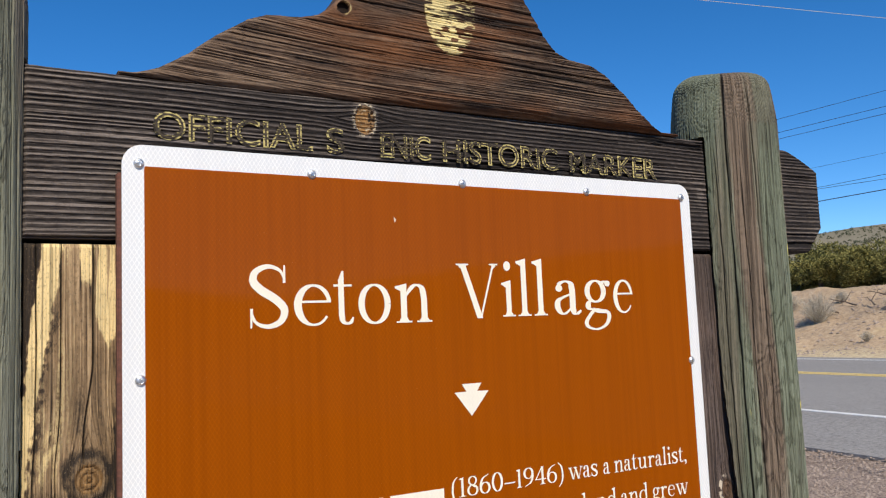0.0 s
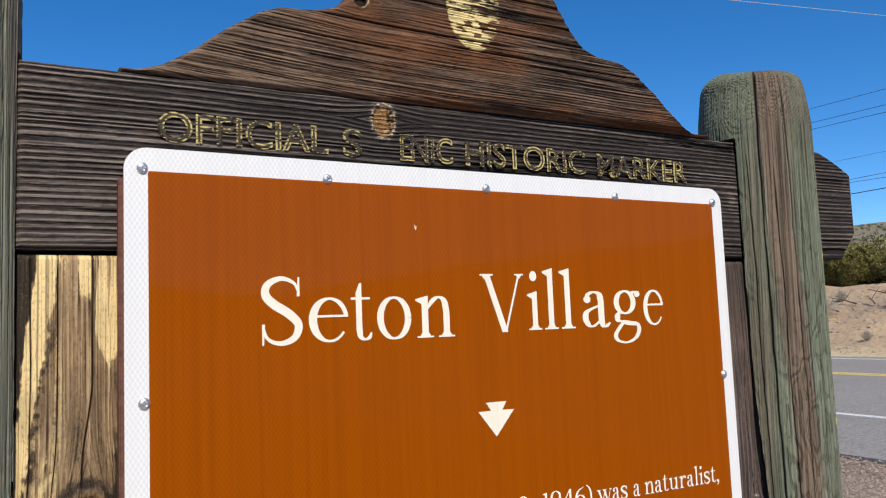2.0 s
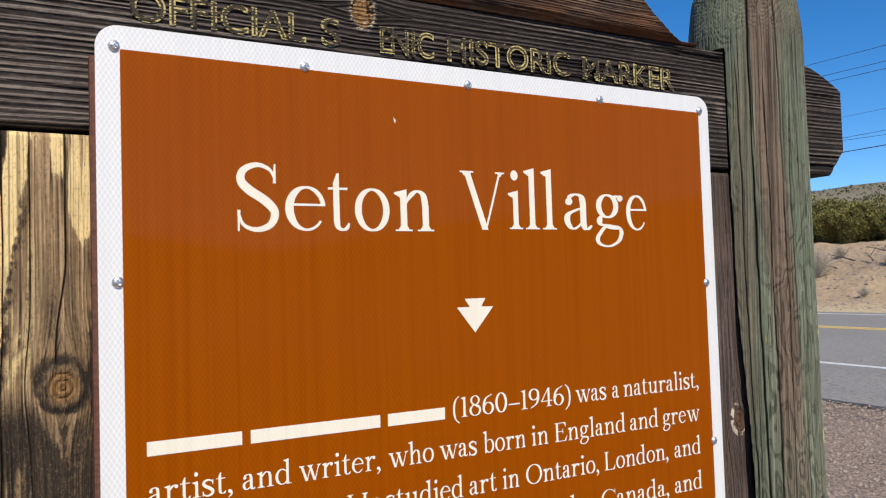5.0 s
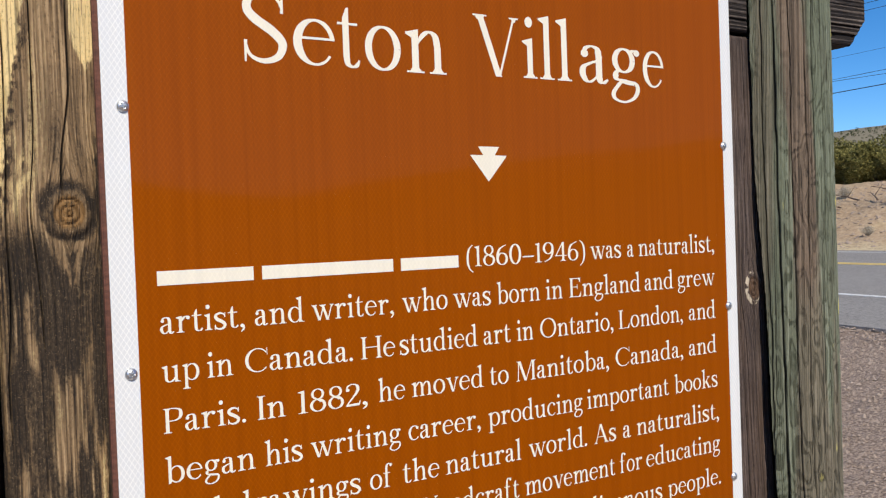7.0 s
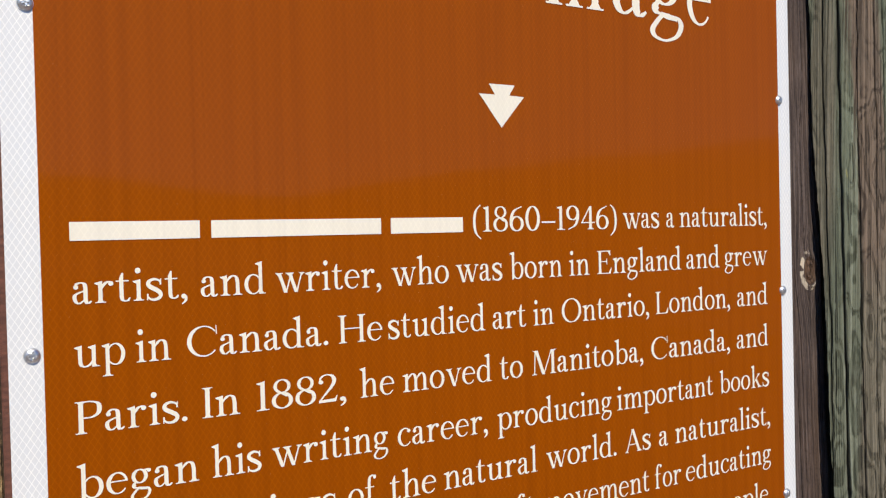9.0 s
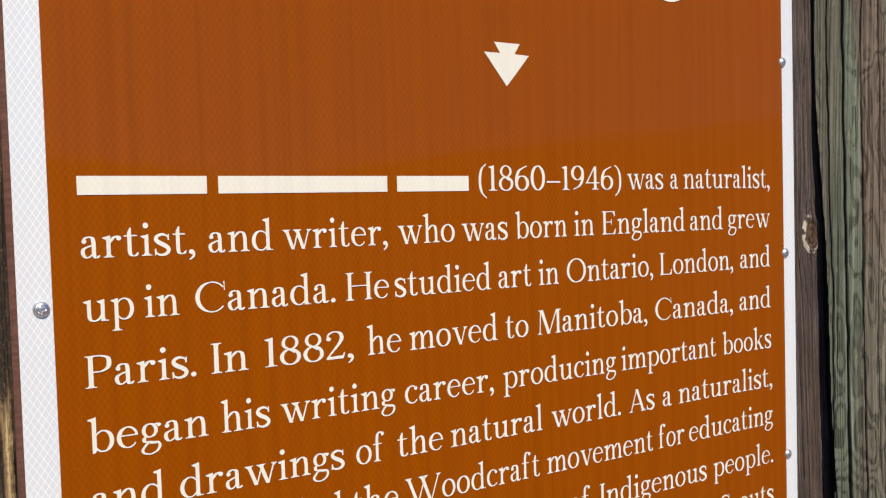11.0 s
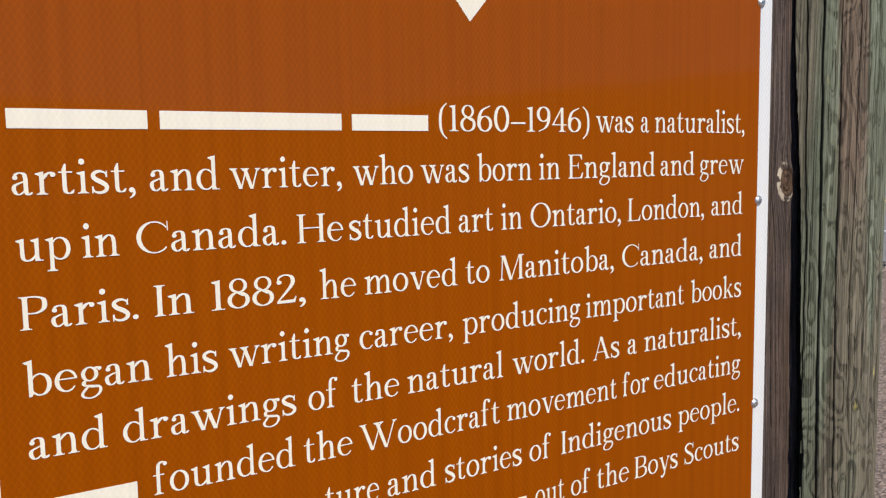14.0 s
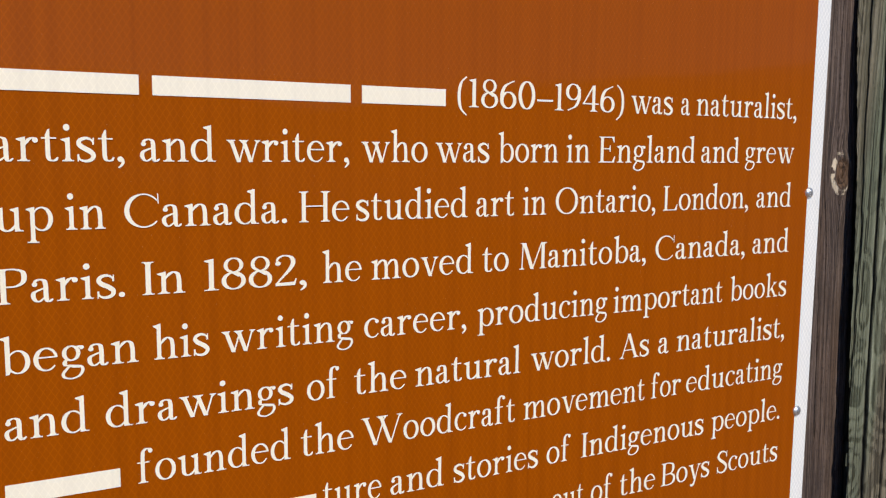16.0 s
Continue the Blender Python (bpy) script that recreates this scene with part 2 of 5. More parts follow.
EARTH = GROUND.done(_col)
STONE = Nodes("gravel_stone", 0.9)
STONES = STONE.done(STONE.mix(STONE.noise((5, 5, 5)), (0.19, 0.14, 0.11), (0.44, 0.36, 0.30)))


def leaf_material(name, a, b):
    m = Nodes(name, 0.75, spec=0.2)
    g = m.tree.nodes.new("ShaderNodeNewGeometry").outputs["Random Per Island"]
    return m.done(m.mix(g, a, b))


JUNIPER = leaf_material("juniper_foliage", (0.055, 0.062, 0.018), (0.32, 0.285, 0.095))
BRUSH = leaf_material("grey_brush_twigs", (0.22, 0.19, 0.145), (0.60, 0.55, 0.46))
FAR_TREE = leaf_material("far_juniper", (0.045, 0.055, 0.028), (0.085, 0.095, 0.05))
BARK = plain("juniper_bark", (0.16, 0.12, 0.09), (0.09, 0.065, 0.05), (30, 30, 6), 0.95, bump=0.6, dist=0.01)
DEADWOOD = plain("dead_branch", (0.20, 0.15, 0.11), (0.10, 0.075, 0.06), (30, 30, 30), 0.95)
CABLE = plain("cable_sheath", (0.045, 0.06, 0.09), (0.03, 0.04, 0.06), (30, 30, 30), 0.6)
BRIGHT_CABLE = plain("bare_aluminium_cable", (0.80, 0.80, 0.82), (0.7, 0.7, 0.72), (30, 30, 30), 0.35, 0.6)
DELINEATOR = plain("pale_plastic", (0.66, 0.68, 0.62), (0.52, 0.55, 0.50), (20, 20, 20), 0.6)


# ---- mesh helpers ----
def part(name, bm, material, parent=None, label=""):
    me = bpy.data.meshes.new(name)
    bm.to_mesh(me)
    bm.free()
    me.materials.append(material)
    ob = new(name, me)
    ob.parent = parent
    if label:
        tagged(ob, label)
    return ob


def mesh_part(name, verts, faces, material, parent=None, label="", attrs=None, smooth=True):
    """One mesh from arrays, with float attributes on its points."""
    me = bpy.data.meshes.new(name)
    me.from_pydata(np.asarray(verts).tolist(), [], np.asarray(faces).tolist() if not isinstance(faces, list) else faces)
    for key, values in (attrs or {}).items():
        a = me.attributes.new(key, 'FLOAT', 'POINT')
        a.data.foreach_set("value", np.asarray(values, dtype=np.float32).ravel())
    me.polygons.foreach_set("use_smooth", [smooth] * len(me.polygons))
    me.materials.append(material)
    me.update()
    ob = new(name, me)
    ob.parent = parent
    if label:
        tagged(ob, label)
    return ob


def box(bm, x0, x1, y0, y1, z0, z1, bevel=0.0):
    g = bmesh.ops.create_cube(bm, size=1.0, matrix=Matrix.Translation(((x0 + x1) / 2, (y0 + y1) / 2, (z0 + z1) / 2)) @ Matrix.Diagonal((x1 - x0, y1 - y0, z1 - z0, 1)))
    if bevel:
        bmesh.ops.bevel(bm, geom=list({e for v in g["verts"] for e in v.link_edges}), offset=bevel, segments=2, affect='EDGES')


def quad_grid(nu, nv, offset=0, flip=False, wrap=False):
    """Faces of a grid of nu x nv points, v running fastest."""
    u = np.arange(nu if wrap else nu - 1)
    i, j = np.meshgrid(u, np.arange(nv - 1), indexing='ij')
    k = ((i + 1) % nu)
    f = np.stack([i * nv + j, k * nv + j, k * nv + j + 1, i * nv + j + 1], -1).reshape(-1, 4) + offset
    return f[:, ::-1] if flip else f


def slab(name, xs, zlow, zhigh, nv, y_front, y_back, masks, material, parent, label="", lean=0.0):
    """A board with a carved front: xs columns, each from zlow to zhigh; masks(x, z) gives depth and the wear masks."""
    nu = len(xs)
    v = np.linspace(0, 1, nv)
    X = np.repeat(xs[:, None], nv, 1)
    Z = zlow[:, None] + (zhigh - zlow)[:, None] * v[None]
    depth, attrs = masks(X, Z)
    edge = np.minimum(np.minimum(v, 1 - v)[None] * (zhigh - zlow)[:, None], np.minimum(xs - xs[0], xs[-1] - xs)[:, None] + 0.0005)
    depth = depth * (0.3 + 0.7 * step(0.0, 0.014, edge))
    round_off = 0.006 * (1 - step(0.0, 0.008, edge)) ** 2
    X = X + lean * (1.79 - Z)
    front = np.stack([X, y_front - depth + round_off, Z], -1).reshape(-1, 3)
    back = np.stack([X, np.full_like(X, y_back), Z], -1).reshape(-1, 3)
    n = nu * nv
    faces = [quad_grid(nu, nv), quad_grid(nu, nv, n, True)]
    i = np.arange(nu - 1)
    faces.append(np.stack([i * nv, i * nv + n, (i + 1) * nv + n, (i + 1) * nv], -1))
    t = nv - 1
    faces.append(np.stack([i * nv + t, (i + 1) * nv + t, (i + 1) * nv + t + n, i * nv + t + n], -1))
    j = np.arange(nv - 1)
    faces.append(np.stack([j, j + 1, j + 1 + n, j + n], -1))
    o = (nu - 1) * nv
    faces.append(np.stack([o + j, o + j + n, o + j + 1 + n, o + j + 1], -1))
    both = {k: np.concatenate([a.ravel(), a.ravel()]) for k, a in attrs.items()}
    return mesh_part(name, np.concatenate([front, back]), np.concatenate(faces), material, parent, label, both, smooth=False)


def tube(bm, a, b, r0, r1, sides=8):
    a, b = Vector(a), Vector(b)
    m = Matrix.Translation((a + b) / 2) @ (b - a).to_track_quat('Z', 'Y').to_matrix().to_4x4()
    bmesh.ops.create_cone(bm, cap_ends=True, segments=sides, radius1=r0, radius2=r1, depth=(b - a).length, matrix=m)


# ---- ground, road, hills ----
ROAD_TURN = radians(8.0)
ALONG = Vector((math.sin(ROAD_TURN), math.cos(ROAD_TURN), 0))      # along the road
ACROSS = Vector((math.cos(ROAD_TURN), -math.sin(ROAD_TURN), 0))    # from the sign to the far side
ROAD_Z = 0.5


def height(s, w):
    """Height of the ground: s metres across, w metres along the road."""
    s, w = np.broadcast_arrays(np.asarray(s, float), np.asarray(w, float))
    z = ROAD_Z * step(1.6, 6.0, s)
    lump = fbm(s * 0.5, w * 0.5, 5) - 0.5
    z = z + 2.35 * step(20.3, 30.5, s + 0.8 * (fbm(s * 0.2, w * 0.3, 9) - 0.5)) + 0.45 * lump * step(20.3, 23.0, s)
    z = z + 0.03 * (fbm(s * 3, w * 3, 3) - 0.5) * (1 - step(4.5, 5.5, s)) + 0.12 * (fbm(s * 2.2, w * 2.2, 4) - 0.5) * step(20.6, 22, s)
    r = np.hypot(s, w)
    roll = fbm(s * 0.006 + 3.1, w * 0.006 + 8.2, 21)
    z = z + step(70, 420, s) * (33.5 + 15 * roll + 0.1 * np.clip(w - 275, -60, 60)) + step(1500, 4200, s) * (370 + 150 * fbm(w * 0.0012, s * 0.0004, 31))
    z = z + step(40, 330, np.maximum(-s, np.abs(w) * 0.9 - 30)) * (14 + 28 * roll) * (1 - step(60, 200, s))
    return z


def spaced(lo, fine_lo, fine_hi, hi, n_fine, n_out):
    a = fine_lo - np.geomspace(1, fine_lo - lo + 1, n_out)[::-1] + 1
    b = fine_hi + np.geomspace(1, hi - fine_hi + 1, n_out) - 1
    return np.concatenate([a[:-1], np.linspace(fine_lo, fine_hi, n_fine), b[1:]])


S = spaced(-6000, -2, 36, 6000, 230, 130)
W = spaced(-6000, -10, 30, 6000, 170, 130)
SS, WW = np.meshgrid(S, W, indexing='ij')
ZZ = height(SS, WW)
gx = SS * ACROSS.x + WW * ALONG.x
gy = SS * ACROSS.y + WW * ALONG.y
under_road = (SS > 5.4) & (SS < 19.6)
# haze mask: how much painted distance blue the ground takes on
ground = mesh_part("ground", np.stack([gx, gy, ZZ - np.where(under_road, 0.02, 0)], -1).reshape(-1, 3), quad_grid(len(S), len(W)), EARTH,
                   attrs={"straw": step(19.0, 19.6, SS) * step(22.5, 20.5, SS), "gravel": (1 - step(5.6, 7.0, SS)) * step(-40, -20, SS), "far": step(60, 110, np.hypot(SS, WW)), "haze_tint": step(700, 2200, np.hypot(SS, WW))})
tagged(ground, "dry sandy earth with gravel shoulder and low hills", "ground", kind="structure")


def strip(name, s0, s1, w0, w1, z, material, label, category, parent=None):
    bm = bmesh.new()
    n = 60
    ring = []
    for k in range(n + 1):
        w = w0 + (w1 - w0) * k / n
        a, b = ACROSS * s0 + ALONG * w, ACROSS * s1 + ALONG * w
        ring.append((bm.verts.new((a.x, a.y, z)), bm.verts.new((b.x, b.y, z)), bm.verts.new((a.x, a.y, z - 0.03)), bm.verts.new((b.x, b.y, z - 0.03))))
    for p, q in zip(ring, ring[1:]):
        for a, b in ((0, 1), (1, 3), (3, 2), (2, 0)):
            bm.faces.new((p[a], p[b], q[b], q[a]))
    bmesh.ops.recalc_face_normals(bm, faces=bm.faces)
    return tagged(part(name, bm, material, parent), label, category, kind="structure")


road = strip("road", 5.85, 19.3, -400, 400, ROAD_Z + 0.012, ROAD, "grey worn asphalt two-lane road", "road")
strip("road_edge_line", 8.12, 8.26, -400, 400, ROAD_Z + 0.018, WHITE_LINE, "white painted edge line on the asphalt", "road marking")
strip("road_edge_line", 18.25, 18.42, -400, 400, ROAD_Z + 0.018, WHITE_LINE, "white painted far edge line on the asphalt", "road marking")
strip("road_centre_line", 13.50, 13.70, -400, 400, ROAD_Z + 0.018, YELLOW_LINE, "yellow painted centre line on the asphalt", "road marking")
strip("road_centre_line", 13.79, 13.99, -400, 400, ROAD_Z + 0.018, YELLOW_LINE, "yellow painted centre line on the asphalt", "road marking")


def spot(s, w, lift=0.0):
    p = ACROSS * s + ALONG * w
    return Vector((p.x, p.y, float(height(s, w)) + lift))


# ---- the marker's timber frame ----
frame_thing = tagged(new("marker_frame"), "weathered dark timber marker frame between two round log posts", "sign frame")


def ribs(u, across, seed, pitch=0.0092, even=0.75):
    """Ridged grain: hard winter wood stands proud in uneven lines. u runs along the grain."""
    q = across + 0.012 * (fbm(u * 1.3, across * 3, seed) - 0.5) + 0.0030 * (fbm(u * 7, across * 25, seed + 1) - 0.5)
    phase = q / pitch + 2.2 * fbm(q * 26, u * 0.25, seed + 2, 3)
    line = np.floor(phase)
    wave = 0.5 + 0.5 * np.sin(2 * math.pi * phase)
    wave = step(0.12, 0.88, wave)
    strength = 0.45 + 0.55 * vnoise(line * 3.7, u * 3.5, seed + 6)
    thin = vnoise(q / 0.0016, u * 9, seed + 3)
    bits = vnoise(q / 0.0022, u * 90, seed + 8)
    r = even * wave * strength + (1 - even) * 1.1 * thin + 0.24 * (bits - 0.5) + 0.22 * (fbm(u * 2.5, q * 14, seed + 9) - 0.5)
    crack = step(0.80, 0.90, vnoise(q / 0.0105 + 40, u * 1.3, seed + 4)) * step(0.38, 0.6, vnoise(u * 2.2, q * 22, seed + 5)) * step(0.3, 0.6, thin)
    return np.clip(r * 1.15, 0, 1), crack


def knot_field(X, Z, kx, kz, rx, rz):
    d = np.hypot((X - kx) / rx, (Z - kz) / rz)
    return d, step(1.0, 0.85, d), step(1.55, 1.0, d) * (1 - step(1.0, 0.85, d))


def header_masks(X, Z):
    bend = 0.016 * np.exp(-((X - 0.425) / 0.055) ** 2) * np.sign(Z - 2.062) * np.exp(-np.abs(Z - 2.062) / 0.03)
    r, crack = ribs(X, Z - bend, 11)
    smooth = step(1.96, 1.90, Z) * 0.5
    d, core, halo = knot_field(X, Z, 0.425, 2.062, 0.021, 0.029)
    d2, core2, halo2 = knot_field(X, Z, 1.283, 1.965, 0.012, 0.016)
    speck = fbm(X * 330, Z * 260, 77, 3)
    depth = 0.0036 * (r - 0.5) * (1 - 0.6 * smooth) - 0.005 * crack + 0.003 * halo - 0.003 * core * speck
    pale = np.maximum(core * step(0.52, 0.62, speck) * 0.5, 0.62 * halo * step(0.42, 0.54, speck))
    return depth, {"ridge": np.clip(r * 0.9 + 0.45 * halo * speck * 1.6 + 0.2 * core2 + 0.12 * step(0.2, -0.1, X), 0, 1.2), "pale": pale, "orange": np.clip(core * 0.9 + 0.12 * fbm(X * 5, Z * 30, 8), 0, 1) * step(0.25, 0.6, core + 0.3),
                   "dark_mask": np.clip(crack + 0.4 * halo * step(0.5, 0.7, speck) + core * step(0.46, 0.38, speck) * step(0.0, 0.5, (X - 0.425) / 0.021), 0, 1)}


hx = np.linspace(-0.135, 1.309, 620)
for hx, nz, lab in ((hx, 230, "dark ridged header beam with carved lettering"), (np.linspace(1.44, 1.725, 150), 230, "dark ridged beam end with clipped corners"), (np.linspace(-0.62, -0.26, 60), 60, "dark ridged beam end with clipped corners")):
    end = np.maximum(np.clip((hx - 1.60) / 0.125, 0, 1), np.clip((-0.495 - hx) / 0.125, 0, 1))
    top_cut, low_cut = 0.050 * end ** 1.3, 0.064 * np.clip((end - 0.55) / 0.45, 0, 1)
    slab("header_board", hx, 1.834 + low_cut, 2.096 - top_cut + 0.003 * (fbm(hx * 12, hx * 0, 3) - 0.5), nz, 0.022, 0.100, header_masks, HEADER_WOOD, frame_thing, lab)
# added unseen sheet: keeps sky light out of the gaps between boards
bm = bmesh.new()
box(bm, -0.20, 1.38, 0.102, 0.110, 0.30, 1.97, 0.002)
part("gap_blocker", bm, BACKING, frame_thing)

half_x = np.array([0.0, 0.05, 0.10, 0.14, 0.17, 0.185, 0.222, 0.245, 0.270, 0.305, 0.367, 0.400, 0.456, 0.503, 0.55, 0.585, 0.612])
half_z = np.array([2.452, 2.447, 2.432, 2.405, 2.372, 2.352, 2.298, 2.268, 2.250, 2.240, 2.234, 2.222, 2.184, 2.146, 2.116, 2.104, 2.0995])


def crown_masks(X, Z):
    tilt = Z + 0.045 * (X - 0.6) + 0.012 * np.cos((X - 0.5) * 3.0)
    bend = 0.012 * np.exp(-((X - 0.388) / 0.05) ** 2) * np.sign(Z - 2.268) * np.exp(-np.abs(Z - 2.268) / 0.03)
    r, crack = ribs(X, tilt - bend, 51, 0.0068, 0.24)
    q = tilt + 0.008 * (fbm(X * 3, Z * 3, 90) - 0.5)
    split = np.zeros_like(X)
    for k, (zc, x0, x1) in enumerate(((2.206, 0.1, 0.75), (2.262, 0.24, 1.0), (2.165, 0.02, 0.5), (2.300, 0.35, 0.95), (2.232, 0.55, 1.15), (2.188, 0.5, 1.1), (2.335, 0.4, 0.9))):
        split = np.maximum(split, np.exp(-((q - zc - 0.03) / 0.0016) ** 2) * step(x0, x0 + 0.1, X) * step(x1, x1 - 0.1, X))
    d, core, halo = knot_field(X, Z, 0.388, 2.268, 0.013, 0.012)
    speck = fbm(X * 60, Z * 240, 78, 3)
    depth = 0.0034 * (r - 0.5) - 0.005 * np.maximum(crack, split) - 0.008 * core + 0.003 * halo + 0.022 * step(0.25, 0.85, X)
    wash = fbm(X * 3.2 + 1, Z * 9, 61)
    orange = step(0.45, 0.70, wash) * step(0.2, 0.45, X) * 0.85
    orange = np.maximum(orange, 0.95 * step(2.150, 2.118, tilt) * step(0.3, 0.65, X) * step(0.25, 0.6, fbm(X * 6, Z * 40, 62)))
    orange = np.maximum(orange, 0.6 * step(0.40, 0.6, X) * step(0.95, 0.7, X) * step(2.2, 2.24, Z) * step(0.3, 0.6, fbm(X * 9, Z * 50, 63)))
    patch = step(1.05, 0.9, np.hypot((X - 0.612) / 0.058, (Z - 2.29) / 0.088))
    left = step(0.665, 0.60, X + 0.25 * np.abs(Z - 2.24))
    pale = patch * step(0.42, 0.54, speck * 0.85 + 0.25 * r + 0.12 * left - 0.09) * (0.55 + 0.45 * left)
    return depth, {"ridge": np.clip(r + 0.5 * halo + 0.25 * step(0.45, 0.1, X), 0, 1.3), "pale": np.maximum(pale, 0.6 * halo * step(0.3, 0.5, speck) * step(-0.4, 0.3, (X - 0.388) / 0.013)), "orange": np.clip(orange, 0, 1), "dark_mask": np.clip(np.maximum(crack, split) + core, 0, 1)}


cx = np.linspace(0.0, 1.224, 520)
ct = np.interp(np.where(cx > 0.612, 1.05, 1.0) * np.abs(cx - 0.612), half_x, half_z) + 0.004 * (fbm(cx * 20, cx * 0, 13) - 0.5)
slab("crown_board", cx, np.full_like(cx, 2.0985), np.maximum(ct, 2.1035), 300, 0.0225, 0.092, crown_masks, CROWN_WOOD, frame_thing, "curved brown crown board with flaking cream paint")


def plank_masks(seed, kx, kz, krx, krz, pale_on, crack_x):
    def masks(X, Z):
        dx, dz = (X - kx) / krx, (Z - kz) / krz
        swirl = 0.030 * np.sign(dx) * np.exp(-np.abs(dx) / 1.6) * np.exp(-(dz / 2.6) ** 2)
        u = X - swirl
        r, crack = ribs(Z, u, seed, 0.0056, 0.22)
        d, core, halo = knot_field(X, Z, kx, kz, krx, krz)
        ring = 0.5 + 0.5 * np.cos(d * 16 + 2.5 * fbm(X * 50, Z * 50, seed))
        wob = 0.010 * (fbm(X * 2, Z * 7, seed + 7) - 0.5)
        line = np.exp(-((X - crack_x - wob * 0.3 + 0.014 * step(1.66, 1.52, Z)) / 0.0012) ** 2) * step(kz + 0.01, kz + 0.04, Z)
        far_knot = np.hypot((X - kx) / (krx * 1.75), (Z - kz - 0.004) / (krz * 1.95)) + 0.55 * (fbm(X * 38, Z * 38, seed + 44) - 0.5)
        dark_area = step(1.15, 0.9, far_knot) * (1 - core) * (0.75 + 0.25 * step(0.3, 0.6, fbm(X * 70, Z * 70, seed + 2)))
        dark_area = np.maximum(dark_area, 0.85 * step(1.1, 0.5, np.hypot((X - kx - 0.010) / 0.034, (Z - kz + 0.085) / 0.085)) * step(0.42, 0.62, fbm(u * 60, Z * 18, seed + 3)))
        dark_area = np.maximum(dark_area, 0.75 * step(0.56, 0.72, fbm(u * 34, Z * 3.4, seed + 21)) * (0.45 + 0.55 * step(1.5, 1.38, Z)))
        bark = 0.5 + 0.5 * np.sin(d * 7.5 + 5.0 * fbm(X * 34, Z * 34, seed + 45))
        dark_area = dark_area * np.where(d < 2.4, 0.62 + 0.38 * bark, 1.0)
        if pale_on:
            dark_area = np.maximum(dark_area, 0.82 * step(1.50, 1.42, Z) * step(0.40, 0.56, fbm(u * 36, Z * 4.5, seed + 46)))
        pale = np.zeros_like(X)
        if pale_on:
            rag = 0.006 * (fbm(X * 10, Z * 40, seed + 9) - 0.5) + 0.010 * (fbm(X * 110, Z * 70, seed + 19) - 0.5)
            Xr = X + rag
            mid = np.interp(Z, (1.30, 1.563, 1.694, 1.82), (-0.150, -0.126, -0.1095, -0.0935))
            half = np.interp(Z, (1.30, 1.563, 1.694, 1.82), (0.004, 0.0075, 0.0115, 0.0130))
            band = step(half + 0.010, half - 0.004, np.abs(Xr - mid))
            hairline = step(0.40, 0.47, fbm(X * 190, Z * 6, seed + 5))
            tongue = step(-0.0375, -0.0355, X) * step(0.0, -0.004, Xr) * step(-0.030, 0.025, (Z - 1.668) - np.abs(Xr + 0.015) * 2.6) * (0.35 + 0.65 * hairline)
            shard = step(-0.064, -0.050, Xr) * step(-0.0375, -0.0395, X) * step(1.735, 1.785, Z + rag * 2)
            mottle = fbm(X * 60, Z * 30, seed + 51)
            tan = 0.55 * step(1.1, 0.5, np.hypot((X + 0.088) / 0.022, (Z - 1.525) / 0.06)) * step(0.35, 0.55, mottle)
            tan = np.maximum(tan, 0.5 * step(1.1, 0.5, np.hypot((X + 0.075) / 0.02, (Z - 1.79) / 0.07)) * step(0.42, 0.58, mottle))
            tan = np.maximum(tan, 0.46 * step(1.1, 0.5, np.hypot((X + 0.08) / 0.035, (Z - 1.24) / 0.10)) * step(0.45, 0.6, mottle))
            tan = np.maximum(tan, 0.46 * step(0.40, 0.62, fbm(u * 42, Z * 2.6, seed + 6)))
            tan = np.maximum(tan, 0.62 * np.exp(-((d - 2.9 + 0.9 * (fbm(X * 30, Z * 16, seed + 52) - 0.5)) / 0.42) ** 2) * step(-0.2, -0.9, dx) * step(2.9, 2.0, np.abs(dz)))
            pale = np.maximum(np.maximum(band, tongue), np.maximum(shard * 0.9, tan))
            # darker left of the pale band, along its rim and beside the panel edge
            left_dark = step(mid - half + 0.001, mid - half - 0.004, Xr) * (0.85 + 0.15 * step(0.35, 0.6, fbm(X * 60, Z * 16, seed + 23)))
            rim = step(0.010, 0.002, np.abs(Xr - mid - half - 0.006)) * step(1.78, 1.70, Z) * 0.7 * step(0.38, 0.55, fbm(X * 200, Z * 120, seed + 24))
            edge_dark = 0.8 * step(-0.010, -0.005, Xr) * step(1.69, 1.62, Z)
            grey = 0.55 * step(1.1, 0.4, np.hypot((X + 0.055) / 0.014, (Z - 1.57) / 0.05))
            dark_area = np.maximum.reduce([dark_area * (1 - np.maximum(band, tongue)), left_dark, rim, edge_dark, grey])
        else:
            pale = 0.75 * step(0.34, 0.10, np.abs(d - 1.20)) * step(0.34, 0.52, fbm(X * 90, Z * 90, seed + 40)) * (0.55 + 0.45 * step(0.7, -0.2, dx + 0.5 * dz))
            dark_area = dark_area * (1 - pale)
            dark_area = dark_area * 0.35
        pale = pale * (1 - step(1.2, 0.8, far_knot) * (1.0 if pale_on else 0.0))
        hairs = np.exp(-((np.abs((u * 25 + 1.2 * fbm(Z * 1.4, u * 9, seed + 60)) % 1 - 0.5)) / 0.022) ** 2) * step(0.45, 0.6, fbm(Z * 3.1, np.floor(u * 25) * 3.3, seed + 61, 2))
        line = np.maximum(line, hairs)
        depth = 0.0018 * (r - 0.5) - 0.006 * np.maximum(line, crack) + 0.004 * step(1.6, 1.0, d) - 0.003 * core * ring
